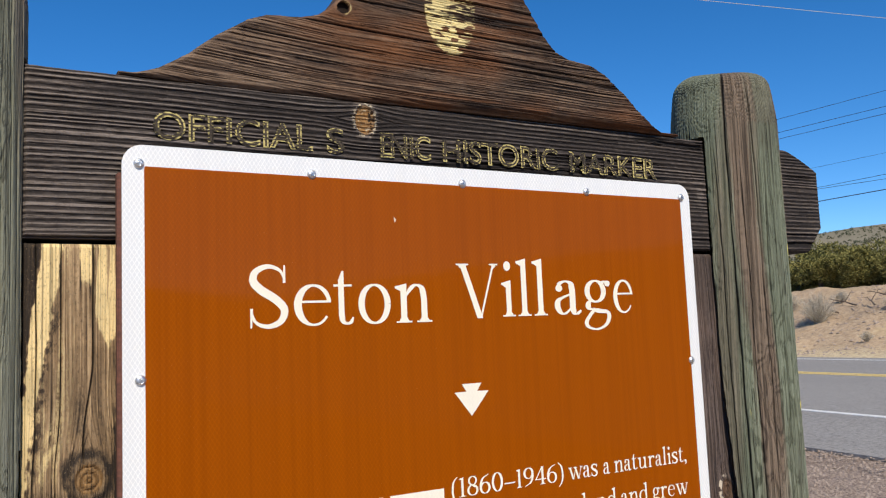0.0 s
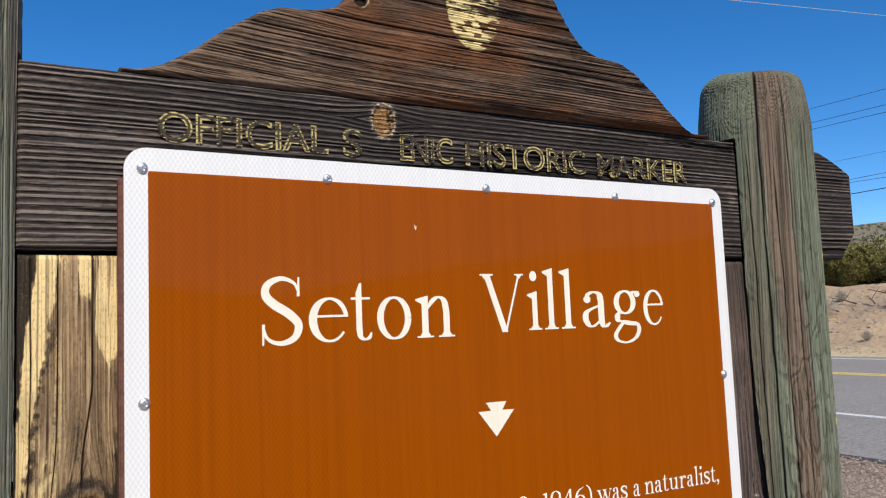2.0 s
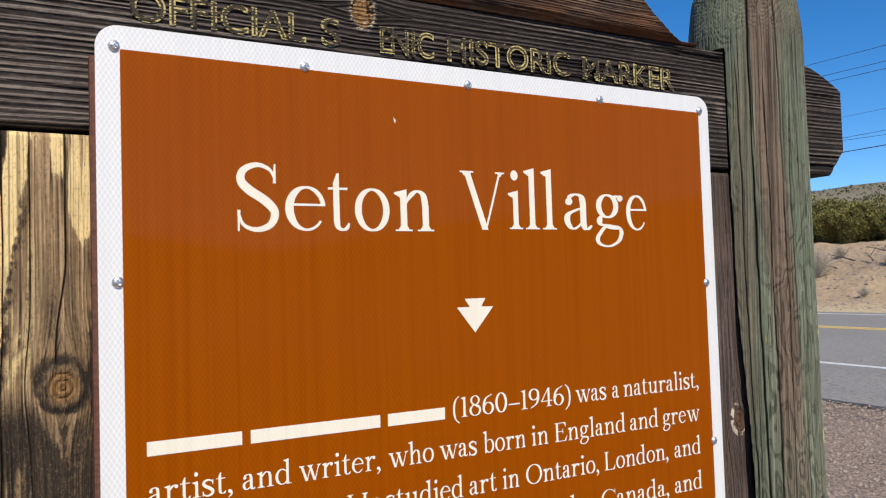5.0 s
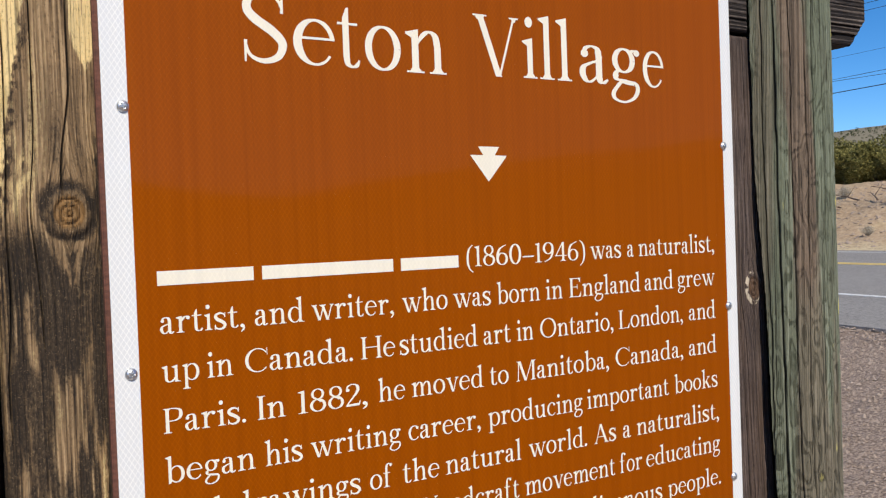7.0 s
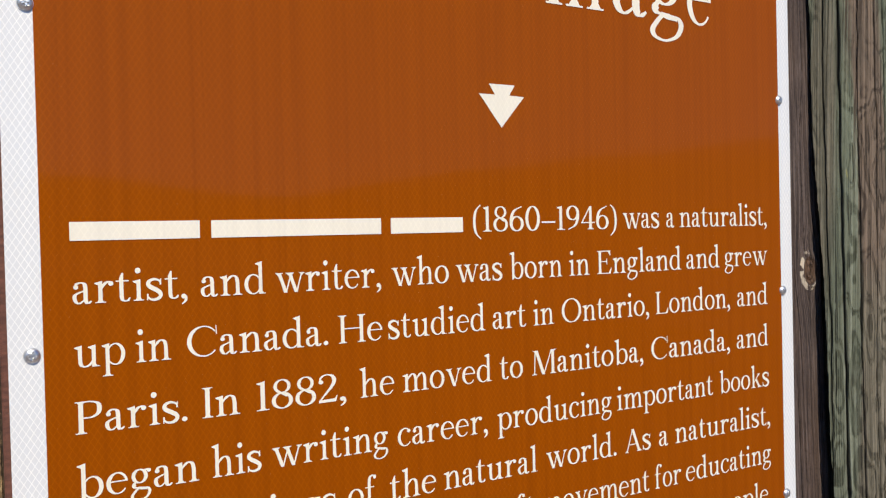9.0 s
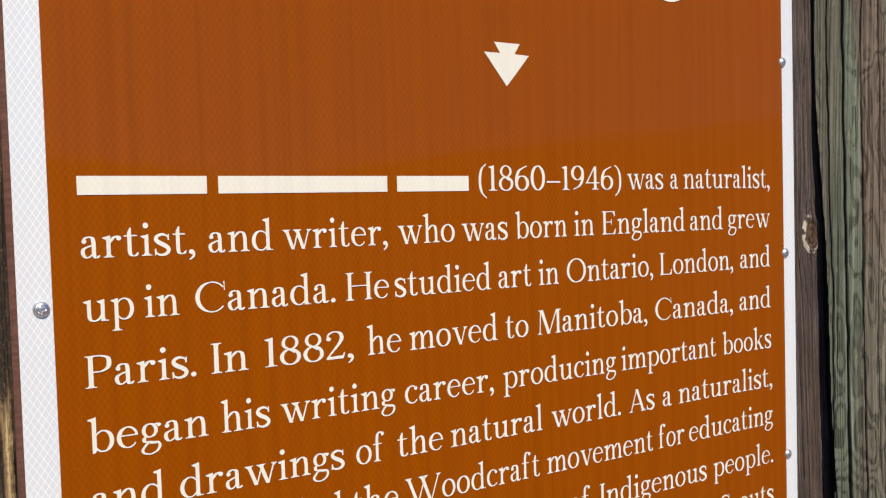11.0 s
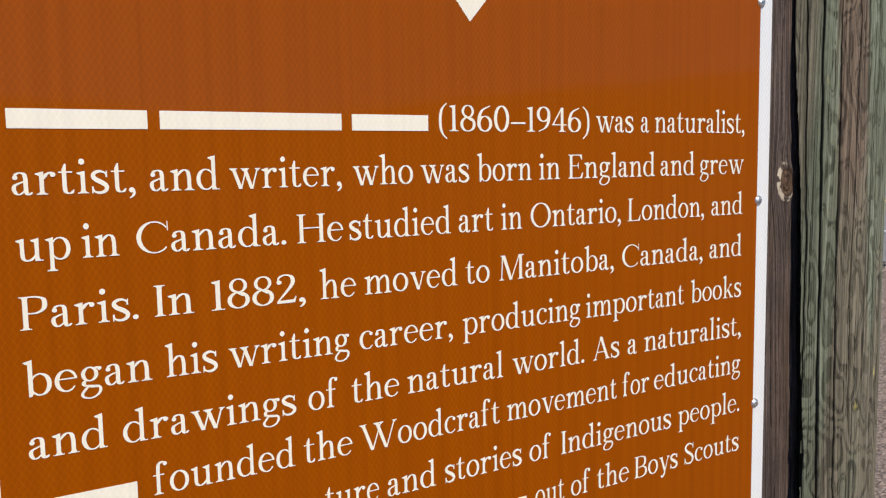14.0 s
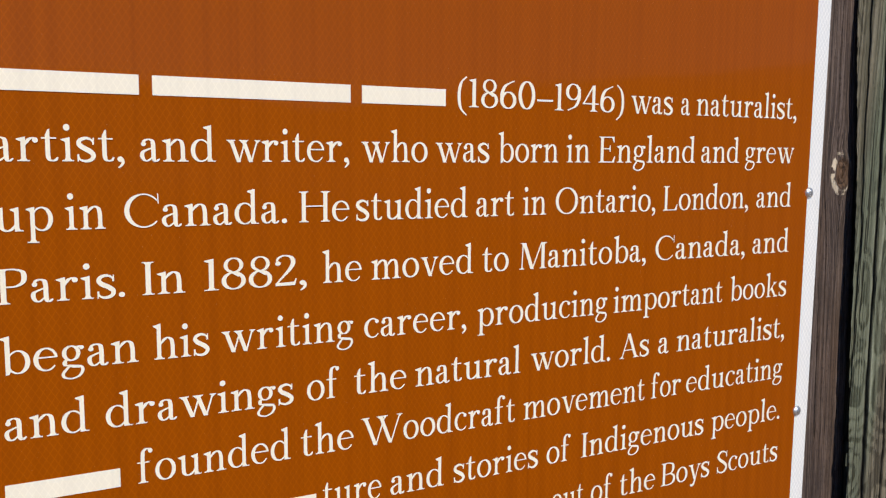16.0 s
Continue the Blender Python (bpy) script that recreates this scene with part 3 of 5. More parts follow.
        return depth, {"ridge": np.clip((0.22 + 0.66 * r) * (1 - core) + core * (0.12 + 0.5 * ring * step(1.0, 0.7, d)), 0, 1.2), "pale": pale * (1 - dark_area), "orange": np.clip(core * (0.75 if pale_on else 0.9) + 0.35 * step(0.5, 0.8, fbm(X * 14, Z * 3, seed + 30)), 0, 1),
                       "dark_mask": np.clip(np.maximum(np.maximum(line, crack), dark_area * 0.85), 0, 1)}
    return masks


for x0, x1, kx, kz, rx, rz, pale_on, crack_x, seed, nu, label in (
        (-0.134, 0.150, -0.043, 1.475, 0.0215, 0.0245, True, -0.036, 120, 130, "weathered plank with pale streaks and a dark knot"),
        (0.153, 0.450, 0.30, 1.0, 0.02, 0.02, False, 0.2, 140, 20, ""), (0.453, 0.750, 0.6, 1.0, 0.02, 0.02, False, 0.5, 141, 20, ""),
        (0.753, 1.050, 0.9, 1.0, 0.02, 0.02, False, 0.8, 142, 20, ""), (1.053, 1.330, 1.291, 1.286, 0.019, 0.027, False, 1.295, 143, 130, "grey-brown weathered plank with a pale-rimmed knot")):
    px = np.linspace(x0, x1, nu)
    if pale_on:
        px = np.concatenate([np.linspace(x0, 0.02, 170), np.linspace(0.03, x1, 12)])
    elif nu > 20:
        px = np.concatenate([np.linspace(x0, 1.21, 12), np.linspace(1.215, x1, 150)])
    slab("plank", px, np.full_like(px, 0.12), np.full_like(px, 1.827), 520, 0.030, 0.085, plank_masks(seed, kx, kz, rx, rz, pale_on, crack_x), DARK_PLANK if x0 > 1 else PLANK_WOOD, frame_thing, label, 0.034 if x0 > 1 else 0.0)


def log_post(cx0, cy0, radius, top, seed, brown_at, nu, slot_side, material, label):
    """A round log: columns round it, rings up it, with drying cracks, a slot for the boards and a rounded top."""
    th = np.linspace(0, 2 * math.pi, nu, endpoint=False)
    zs = np.concatenate([np.linspace(-0.5, 0.7, 50), np.linspace(0.705, top - 0.062, 330), np.linspace(top - 0.06, top, 50)])
    nv = len(zs)
    T, Z = np.meshgrid(th, zs, indexing='ij')
    u = np.abs(((T / (2 * math.pi) * 2) % 2) - 1) * math.pi * radius * 2     # girth, folded so that it closes
    bow = 0.030 * np.sin(Z * 1.9 + seed) + 0.03 * (fbm(u * 5, Z * 2.0, seed) - 0.5)
    fine = vnoise((u + bow) / 0.0030, Z * 4.0, seed + 1)
    mid = 0.6 * vnoise((u + bow) / 0.0085, Z * 2.6, seed + 3) + 0.4 * fbm((u + bow) / 0.02, Z * 14, seed + 13, 3)
    dk = np.hypot((T - radians(257)) * radius, (Z - 0.878) * 0.8)
    field = 5.0 * fbm(u * 9 + 3, Z * 5.5, seed + 2, 3) + 3.5 * (u + bow) + 1.2 * np.exp(-dk / 0.05) + 0.9 * np.exp(-(np.hypot((T - radians(215)) * radius, Z - 1.2) / 0.10))
    contour = 0.02 + 0.66 * step(0.02, 0.42, 0.5 + 0.5 * np.sin(2 * math.pi * 2.1 * field + 0.8 * np.sin(2 * math.pi * 5 * field)))
    low = step(0.42, 0.62, fbm(u * 7 + 9, Z * 1.1, seed + 14, 2) + 0.30 * step(1.9, 1.2, Z))
    ridge = np.clip(0.46 * fine + 0.46 * ((1 - low) * mid + low * contour) + 0.12 * vnoise(u / 0.003, Z / 0.004, seed + 30), 0, 1)
    endgrain = step(top - 0.15, top - 0.143, Z + 0.006 * np.sin(T * 3) + 0.006 * vnoise(u / 0.01, Z * 0, seed + 31))
    rings_up = 0.5 + 0.5 * np.sin(2 * math.pi * (Z + 0.012 * np.sin(T * 7) + 0.035 * fbm(u * 22, Z * 9, seed + 8)) / 0.0078)
    ridge = ridge * (1 - 0.30 * endgrain) + endgrain * 0.30 * rings_up
    crack = np.zeros_like(Z)
    for k in range(34):
        t0 = (k + 0.8 * math.sin(k * 12.9 + seed)) * 2 * math.pi / 34
        wander = 0.16 * (fbm(Z * 1.6 + k * 9.1, Z * 0 + k, seed + 5) - 0.5) + 0.015 * (vnoise(Z * 30, Z * 0 + k, seed + 15) - 0.5) - 0.06 * (Z - 1.5)
        d = np.abs((T - t0 - wander + math.pi) % (2 * math.pi) - math.pi) * radius
        big = k % 7 == 0
        wide = (0.0011 + 0.0008 * big) * (0.5 + vnoise(Z * 9, Z * 0 + k, seed + 16))
        lo, hi = 0.2 + 1.6 * ((k * 37) % 11) / 11 - 0.9 * big, top - 0.5 * ((k * 53) % 7) / 7 * (not big)
        crack = np.maximum(crack, np.exp(-(d / wide) ** 2) * step(lo, lo + 0.15, Z) * step(hi + 0.05, hi - 0.05, Z) * (0.7 + 0.3 * big))
    crown = np.clip((Z - (top - 0.05)) / 0.05, 0, 1)
    taper = 1 - 0.15 * np.clip((Z - (top - 0.15)) / 0.15, 0, 1) ** 1.4
    R = radius * (1 + 0.025 * (fbm(np.cos(T) * 1.2 + 5, Z * 0.9 + np.sin(T), seed + 6) - 0.5)) * taper * np.sqrt(np.clip(1 - 0.62 * crown ** 2.6, 0.0, 1))
    R = R + 0.0030 * (ridge - 0.5) - 0.007 * crack
    Zt = Z + 0.016 * np.sin(T + 0.6) * crown
    turn = (T - brown_at + 0.22 * (Z - 1.8) + 0.25 * (fbm(Z * 2, Z * 0, seed + 33) - 0.5) + math.pi) % (2 * math.pi) - math.pi
    brown = step(0.26, 0.14, np.abs(turn) + 0.12 * (fine - 0.5))
    brown = brown * step(1.15, 1.55, Z) + 0.10 * low * step(1.6, 1.25, Z)
    brown = np.clip(brown + 0.55 * step(0.47, 0.64, fbm(np.cos(T) * 3 + 7, Z * 1.3 + np.sin(T) * 2, seed + 7)) + 0.35 * endgrain * step(-0.5, 0.6, turn), 0, 1)
    crack = np.maximum(crack, 0.7 * step(0.0105, 0.0085, dk) * step(0.0055, 0.0075, dk))
    fleck = np.maximum(step(0.0075, 0.004, dk) * 0.6 * step(0.4, 0.6, fbm(u * 300, Z * 300, 5, 2)), step(0.70, 0.74, fbm(u * 45, Z * 22, seed + 9, 2)) * step(0.82, 0.86, fbm(u * 9, Z * 6, seed + 12, 2)))
    for tz, high in ((1.83, 0.016), (1.465, 0.010), (1.235, 0.018)):     # yellow paint flecks
        fleck = np.maximum(fleck, step(1.2, 0.6, np.hypot((T - radians(303)) * radius / 0.006, (Z - tz) / high) + 0.8 * (fbm(u * 200, Z * 200, 6, 2) - 0.5)) * (slot_side < 0))
    x, y = cx0 + R * np.cos(T), cy0 + R * np.sin(T)
    lip = np.interp(Z, (0.75, 1.28, 1.54, 1.80), (-0.004, 0.006, 0.020, 0.022))
    slot = (y > lip) & (y < 0.112) & (Z < 2.102) & ((x - cx0) * slot_side > 0)
    x = np.where(slot, cx0 + slot_side * 0.03, x)
    P = np.stack([x, y, Zt], -1).reshape(-1, 3)
    faces = quad_grid(nu, nv, wrap=True).tolist() + [[i * nv + nv - 1 for i in range(nu)]]
    return mesh_part("log_post", P, faces, material, frame_thing, label, {"ridge": ridge, "orange": brown * 0.9, "pale": fleck, "dark_mask": np.clip(crack, 0, 1)}, smooth=False)


log_post(1.429, 0.065, 0.1265, 2.283, 301, radians(239), 700, -1, POST_WOOD, "round green-grey treated log post with brown streak")
log_post(-0.252, 0.065, 0.1254, 2.33, 407, radians(215), 420, 1, BLEACHED_LOG, "round grey-green weathered log post")


# ---- lettering ----
font_curve = bpy.data.curves.new("letters", 'FONT')
font_ob = new("letters", font_curve)


def glyph_loops(text):
    """Outlines of the built-in font's letters, as closed loops with the index of their letter."""
    font_curve.body = text
    bpy.context.view_layer.update()
    flat = font_ob.to_curve(bpy.context.evaluated_depsgraph_get())
    loops = []
    for s in flat.splines:
        pts, n = s.bezier_points, len(s.bezier_points)
        out = []
        for k in range(n):
            a, b = pts[k], pts[(k + 1) % n]
            straight = (a.handle_right - a.co).cross(b.co - a.co).length < 1e-5 and (b.handle_left - b.co).cross(b.co - a.co).length < 1e-5
            for j in range(1 if straight else 8):
                t = j / 8
                p = a.co * (1 - t) ** 3 + a.handle_right * 3 * t * (1 - t) ** 2 + b.handle_left * 3 * t * t * (1 - t) + b.co * t ** 3
                out.append((p.x, p.y))
        loops.append((s.character_index, np.array(out)))
    font_ob.to_curve_clear()
    return loops


def contrast(p, wide, thin):
    """Swells the stems and thins the level strokes: each point moves along its outline's normal."""
    a, b = p - np.roll(p, 1, 0), np.roll(p, -1, 0) - p
    a, b = (v / np.maximum(np.linalg.norm(v, axis=1, keepdims=True), 1e-9) for v in (a, b))
    na, nb = np.stack([a[:, 1], -a[:, 0]], 1), np.stack([b[:, 1], -b[:, 0]], 1)
    n = na + nb
    n = n / np.maximum(1 + (na * nb).sum(1, keepdims=True), 0.4)
    return p + np.clip(n, -1.5, 1.5) * np.array([wide, thin])


def carved(text, x0, x1, base, cap, y, bold, material, name, parent):
    """A word routed into a board, letter by letter, between x0 and x1; bold swells or thins the strokes."""
    loops = [(i, contrast(p, bold, bold)) for i, p in glyph_loops(text)]
    lo, hi = min(p[:, 0].min() for _, p in loops) + bold, max(p[:, 0].max() for _, p in loops) - bold
    turn = Matrix.Translation((0, y, base)) @ Matrix.Rotation(radians(90), 4, 'X')
    for idx in sorted({i for i, _ in loops}):
        cu = bpy.data.curves.new("outline", 'CURVE')
        cu.dimensions, cu.fill_mode = '2D', 'FRONT'
        for i, p in loops:
            if i == idx:
                sp = cu.splines.new('POLY')
                sp.points.add(len(p) - 1)
                for q, (u, v) in zip(sp.points, p):
                    q.co = (x0 + (u - lo) / (hi - lo) * (x1 - x0), v * cap / 0.682, 0, 1)
                sp.use_cyclic_u = True
        tmp = new("outline", cu)
        bm = bmesh.new()
        bm.from_mesh(tmp.to_mesh())
        tmp.to_mesh_clear()
        bpy.data.objects.remove(tmp)
        bpy.data.curves.remove(cu)
        bm.transform(turn)
        part(name, bm, material, parent)


XH, CAP, ASC, DESC = 0.449, 0.682, 0.705, -0.225


class Pen:
    """Draws a letter of an old bookish serif face: swelling strokes, hairlines, bracketed feet and round terminals."""

    def __init__(self, thick, thin):
        self.thick, self.thin, self.pieces = thick, thin, []

    def poly(self, *pts):
        self.pieces.append([pts])

    def stem(self, x, y0, y1, w=None):
        w = (w or self.thick) / 2
        self.poly((x - w, y0), (x + w, y0), (x + w, y1), (x - w, y1))

    def bar(self, x0, x1, y, h=None):
        h = h or self.thin
        self.poly((x0, y), (x1, y), (x1, y + h), (x0, y + h))

    def serif(self, x, y, up=1, left=0.062, right=0.062, w=None):
        """A thin slab on a stem's end, with brackets into the stem; up: 1 for a foot, -1 for a head."""
        w, h = (w or self.thick) / 2, self.thin * 0.95 * up
        self.poly((x - w - left, y), (x + w + right, y), (x + w + right, y + h * 0.8), (x - w - left, y + h * 0.8))
        l, r = min(left, 0.030), min(right, 0.030)
        self.poly((x - w - l, y + h * 0.7), (x + w + r, y + h * 0.7), (x + w, y + h + 0.034 * up), (x - w, y + h + 0.034 * up))

    def flag(self, x, y, w=None):
        """The slanting head of a small letter's stem."""
        w = (w or self.thick) / 2
        self.poly((x + w, y + 0.006), (x - w - 0.072, y - 0.030), (x - w - 0.072, y - 0.048), (x - w, y - 0.085), (x + w, y - 0.085))

    def slant(self, x0, y0, x1, y1, w):
        self.poly((x0 - w / 2, y0), (x0 + w / 2, y0), (x1 + w / 2, y1), (x1 - w / 2, y1))

    def dot(self, x, y, r=0.050):
        self.poly(*[(x + r * math.cos(k * math.pi / 9), y + r * math.sin(k * math.pi / 9)) for k in range(18)])

    def ribbon(self, p, width):
        d = np.gradient(p, axis=0)
        d = d / np.maximum(np.linalg.norm(d, axis=1, keepdims=True), 1e-9)
        w = np.asarray(width(d, np.linspace(0, 1, len(p))))[:, None] / 2
        n = np.stack([-d[:, 1], d[:, 0]], 1)
        a, b = p + n * w, p - n * w
        self.pieces.append([(tuple(a[k]), tuple(a[k + 1]), tuple(b[k + 1]), tuple(b[k])) for k in range(len(p) - 1)])

    def swell(self, start, end, thick):
        """Stroke width: full where the stroke runs upright, a hairline where it runs level, dying away to start and end."""
        def width(d, t):
            ease = np.minimum(start + (1 - start) * step(0, 0.35, t), end + (1 - end) * step(1, 0.62, t))
            return self.thin + (thick - self.thin) * np.abs(d[:, 1]) ** 1.5 * ease
        return width

    def arc(self, x, y, rx, ry, a0=0, a1=360, start=1.0, end=1.0, thick=None):
        a = np.radians(np.linspace(a0, a1, max(10, int(abs(a1 - a0) / 9))))
        self.ribbon(np.stack([x + rx * np.cos(a), y + ry * np.sin(a)], 1), self.swell(start, end, thick or self.thick * 1.04))

    def curve(self, *pts, start=1.0, end=1.0, thick=None, spine=False):
        q = np.array([2 * np.array(pts[0]) - pts[1], *pts, 2 * np.array(pts[-1]) - pts[-2]], float)
        out = []
        for k in range(1, len(q) - 2):
            for t in np.linspace(0, 1, 7)[:-1]:
                p0, p1, p2, p3 = q[k - 1:k + 3]
                out.append(0.5 * (2 * p1 + (p2 - p0) * t + (2 * p0 - 5 * p1 + 4 * p2 - p3) * t * t + (3 * p1 - p0 - 3 * p2 + p3) * t ** 3))
        out.append(q[-2])
        thick = thick or self.thick
        self.ribbon(np.array(out), (lambda d, t: self.thin + (thick - self.thin) * np.sin(math.pi * np.clip(t, 0, 1)) ** 1.6) if spine else self.swell(start, end, thick))


def arch(p, x0, x1):
    """The shoulder from one stem to the next, and the second stem with its foot."""
    m = p.thick / 2
    p.curve((x0 + m * 0.6, 0.30), (x0 + m + 0.05, 0.392), ((x0 + x1) / 2 + 0.035, 0.436), (x1 - 0.025, 0.395), (x1, 0.28), start=0.0)
    p.stem(x1, 0, 0.285)
    p.serif(x1, 0)


def upright(p, x, y0, y1, foot=True):
    p.stem(x, y0, y1 - 0.08)
    p.flag(x, y1)
    if foot:
        p.serif(x, y0)


def small_v(p, x):
    p.slant(x, XH, x + 0.158, -0.008, p.thick * 1.08)
    p.slant(x + 0.300, XH, x + 0.166, -0.008, p.thin * 1.25)
    for k, w in ((x, p.thick), (x + 0.300, p.thin)):
        p.serif(k, XH, -1, 0.05, 0.05, w)


def big_v(p, x, wide=0.27):
    p.slant(x, CAP, x + wide, -0.01, p.thick * 1.22)
    p.slant(x + wide * 1.95, CAP, x + wide + 0.012, -0.01, p.thin * 1.35)
    for k, w in ((x, p.thick * 1.1), (x + wide * 1.95, p.thin)):
        p.serif(k, CAP, -1, 0.062, 0.062, w)


def letter_s(p, h, w):
    """S and s: h its height, w its width."""
    f = h / 0.45
    p.curve(*[(u * w, v * f) for u, v in ((0.92, 0.345), (0.80, 0.412), (0.50, 0.442), (0.19, 0.405), (0.12, 0.335), (0.30, 0.272), (0.68, 0.200), (0.90, 0.125), (0.80, 0.040), (0.48, 0.004), (0.17, 0.035), (0.05, 0.120))], spine=True, thick=p.thick * 1.18)
    t = p.thin * 0.9
    p.poly((0.92 * w - t, 0.32 * f), (0.92 * w + t * 0.4, 0.32 * f), (0.92 * w + t * 0.4, 0.452 * f), (0.92 * w - t * 0.4, 0.452 * f))
    p.poly((0.05 * w - t * 0.4, 0.135 * f), (0.05 * w + t, 0.135 * f), (0.05 * w + t * 0.4, -0.006 * f), (0.05 * w - t * 0.4, -0.006 * f))


def draw(ch, p):
    """One letter, digit or mark, from x = 0 on its base line."""
    T, H = p.thick, p.thin
    if ch in "hnmru":
        upright(p, 0.10, 0 if ch != "u" else 0.15, ASC if ch == "h" else XH, ch != "u")
    if ch in "hn":
        arch(p, 0.10, 0.365)
    elif ch == "m":
        arch(p, 0.10, 0.355)
        arch(p, 0.355, 0.610)
    elif ch == "r":
        p.curve((0.125, 0.29), (0.185, 0.395), (0.260, 0.432), (0.305, 0.415), start=0.0, end=0.6)
        p.dot(0.300, 0.393, 0.050)
    elif ch == "u":
        p.curve((0.100, 0.170), (0.115, 0.060), (0.195, 0.012), (0.290, 0.050), (0.350, 0.140), end=0.0)
        upright(p, 0.370, 0, XH, False)
        p.serif(0.370, 0, 1, 0.0, 0.075)
    elif ch == "o":
        p.arc(0.22, 0.224, 0.172, 0.216)
    elif ch == "c":
        p.arc(0.215, 0.224, 0.168, 0.216, 52, 322, start=0.2, end=0.0)
        p.dot(0.315, 0.375, 0.046)
    elif ch == "e":
        p.arc(0.215, 0.224, 0.168, 0.216, 10, 325, start=0.35, end=0.0)
        p.bar(0.06, 0.400, 0.250, H)
    elif ch == "a":
        p.stem(0.275, 0.07, 0.33)
        p.curve((0.085, 0.345), (0.110, 0.405), (0.185, 0.434), (0.255, 0.405), (0.275, 0.320), start=0.0)
        p.dot(0.098, 0.345, 0.046)
        p.curve((0.270, 0.270), (0.170, 0.235), (0.085, 0.185), (0.070, 0.105), (0.110, 0.030), (0.175, 0.018), (0.270, 0.100), start=0.2, end=0.0, thick=T * 0.95)
        p.curve((0.268, 0.090), (0.295, 0.020), (0.335, 0.012), (0.385, 0.052), start=1.0, end=0.0)
    elif ch == "b":
        upright(p, 0.10, 0.03, ASC, False)
        p.arc(0.258, 0.224, 0.158, 0.216, -163, 150, start=0.0, end=0.0)
        p.poly((0.10 - T / 2, 0.06), (0.10 + T / 2, 0.06), (0.12, -0.004), (0.10 - T / 2, -0.018))
    elif ch == "d":
        p.stem(0.370, 0, ASC - 0.08)
        p.flag(0.370, ASC)
        p.serif(0.370, 0, 1, 0.0, 0.075)
        p.arc(0.212, 0.224, 0.160, 0.216, 28, 332, start=0.0, end=0.0)
    elif ch == "p":
        upright(p, 0.10, DESC, XH)
        p.arc(0.258, 0.224, 0.160, 0.216, -150, 152, start=0.0, end=0.0)
    elif ch == "g":
        p.arc(0.195, 0.300, 0.118, 0.139, thick=T * 0.92)
        p.curve((0.275, 0.395), (0.320, 0.425), (0.370, 0.425))
        p.dot(0.372, 0.402, 0.040)
        p.curve((0.125, 0.190), (0.085, 0.130), (0.100, 0.072), (0.200, 0.052), start=0.3, end=0.6)
        p.curve((0.150, 0.066), (0.250, 0.050), (0.345, 0.030), (0.378, -0.045), (0.325, -0.150), (0.200, -0.204), (0.080, -0.175), (0.048, -0.105), (0.105, -0.015), (0.170, 0.055), thick=T * 0.72)
        p.curve((0.130, 0.050), (0.230, 0.040), (0.330, 0.012), spine=True, thick=T * 0.75)
    elif ch == "f":
        p.stem(0.13, 0, 0.56)
        p.serif(0.13, 0)
        p.bar(0.02, 0.265, XH - H, H)
        p.curve((0.130, 0.540), (0.145, 0.640), (0.210, 0.690), (0.285, 0.672), end=0.0)
        p.dot(0.288, 0.650, 0.044)
    elif ch in "il":
        upright(p, 0.10, 0, XH if ch == "i" else ASC)
        if ch == "i":
            p.dot(0.090, 0.620, 0.056)
    elif ch == "k":
        upright(p, 0.10, 0, ASC)
        p.slant(0.355, XH - 0.01, 0.135, 0.180, H * 1.5)
        p.slant(0.215, 0.275, 0.385, 0.0, T * 1.15)
        p.serif(0.350, XH, -1, 0.055, 0.055, H)
        p.serif(0.385, 0, 1, 0.055, 0.055)
    elif ch == "s":
        letter_s(p, XH, 0.315)
    elif ch == "t":
        p.stem(0.120, 0.100, 0.50)
        p.poly((0.120 - T / 2, 0.49), (0.120 + T / 2, 0.49), (0.120 + T / 2, 0.590), (0.120 + T * 0.1, 0.585))
        p.bar(0.015, 0.270, XH - H, H)
        p.curve((0.120, 0.120), (0.135, 0.045), (0.190, 0.012), (0.250, 0.028), (0.282, 0.080), end=0.0)
    elif ch in "vwy":
        small_v(p, 0.05)
        if ch == "w":
            small_v(p, 0.05 + 0.255)
        if ch == "y":
            p.curve((0.218, 0.0), (0.165, -0.120), (0.105, -0.190), (0.060, -0.185), start=0.2, end=0.0)
            p.dot(0.065, -0.165, 0.040)
    elif ch in ",.":
        p.dot(0.060, 0.045, 0.054)
        if ch == ",":
            p.curve((0.095, 0.050), (0.105, -0.020), (0.075, -0.080), (0.020, -0.125), end=0.0, thick=T * 0.7)
    elif ch == "–":
        p.bar(0.0, 0.40, 0.205, 0.048)
    elif ch in "()":
        f = 1 if ch == "(" else -1
        p.curve(*[(0.125 + f * u, v) for u, v in ((0.085, 0.715), (-0.025, 0.590), (-0.075, 0.400), (-0.080, 0.150), (-0.030, -0.060), (0.085, -0.195))], start=0.1, end=0.1, thick=T * 0.85)
    elif ch == "1":
        p.stem(0.16, 0, CAP - 0.05)
        p.serif(0.16, 0, 1, 0.075, 0.075)
        p.flag(0.16, CAP - 0.006)
    elif ch == "8":
        p.arc(0.22, 0.520, 0.128, 0.150, thick=T * 0.8)
        p.arc(0.22, 0.184, 0.160, 0.178, thick=T * 0.95)
        p.slant(0.125, 0.430, 0.315, 0.270, T * 0.8)
    elif ch == "0":
        p.arc(0.22, 0.340, 0.165, 0.332)
    elif ch in "69":
        f, g = (1, 0) if ch == "6" else (-1, 1)
        turned = lambda u, v: (0.44 * g + f * u, CAP * g + f * v)
        p.arc(*turned(0.225, 0.200), 0.155, 0.194)
        p.curve(*[turned(u, v) for u, v in ((0.068, 0.210), (0.082, 0.390), (0.165, 0.560), (0.365, 0.672))], end=0.0)
    elif ch == "4":
        p.stem(0.31, 0, CAP - 0.01)
        p.serif(0.31, 0)
        p.bar(0.015, 0.44, 0.180, H * 1.2)
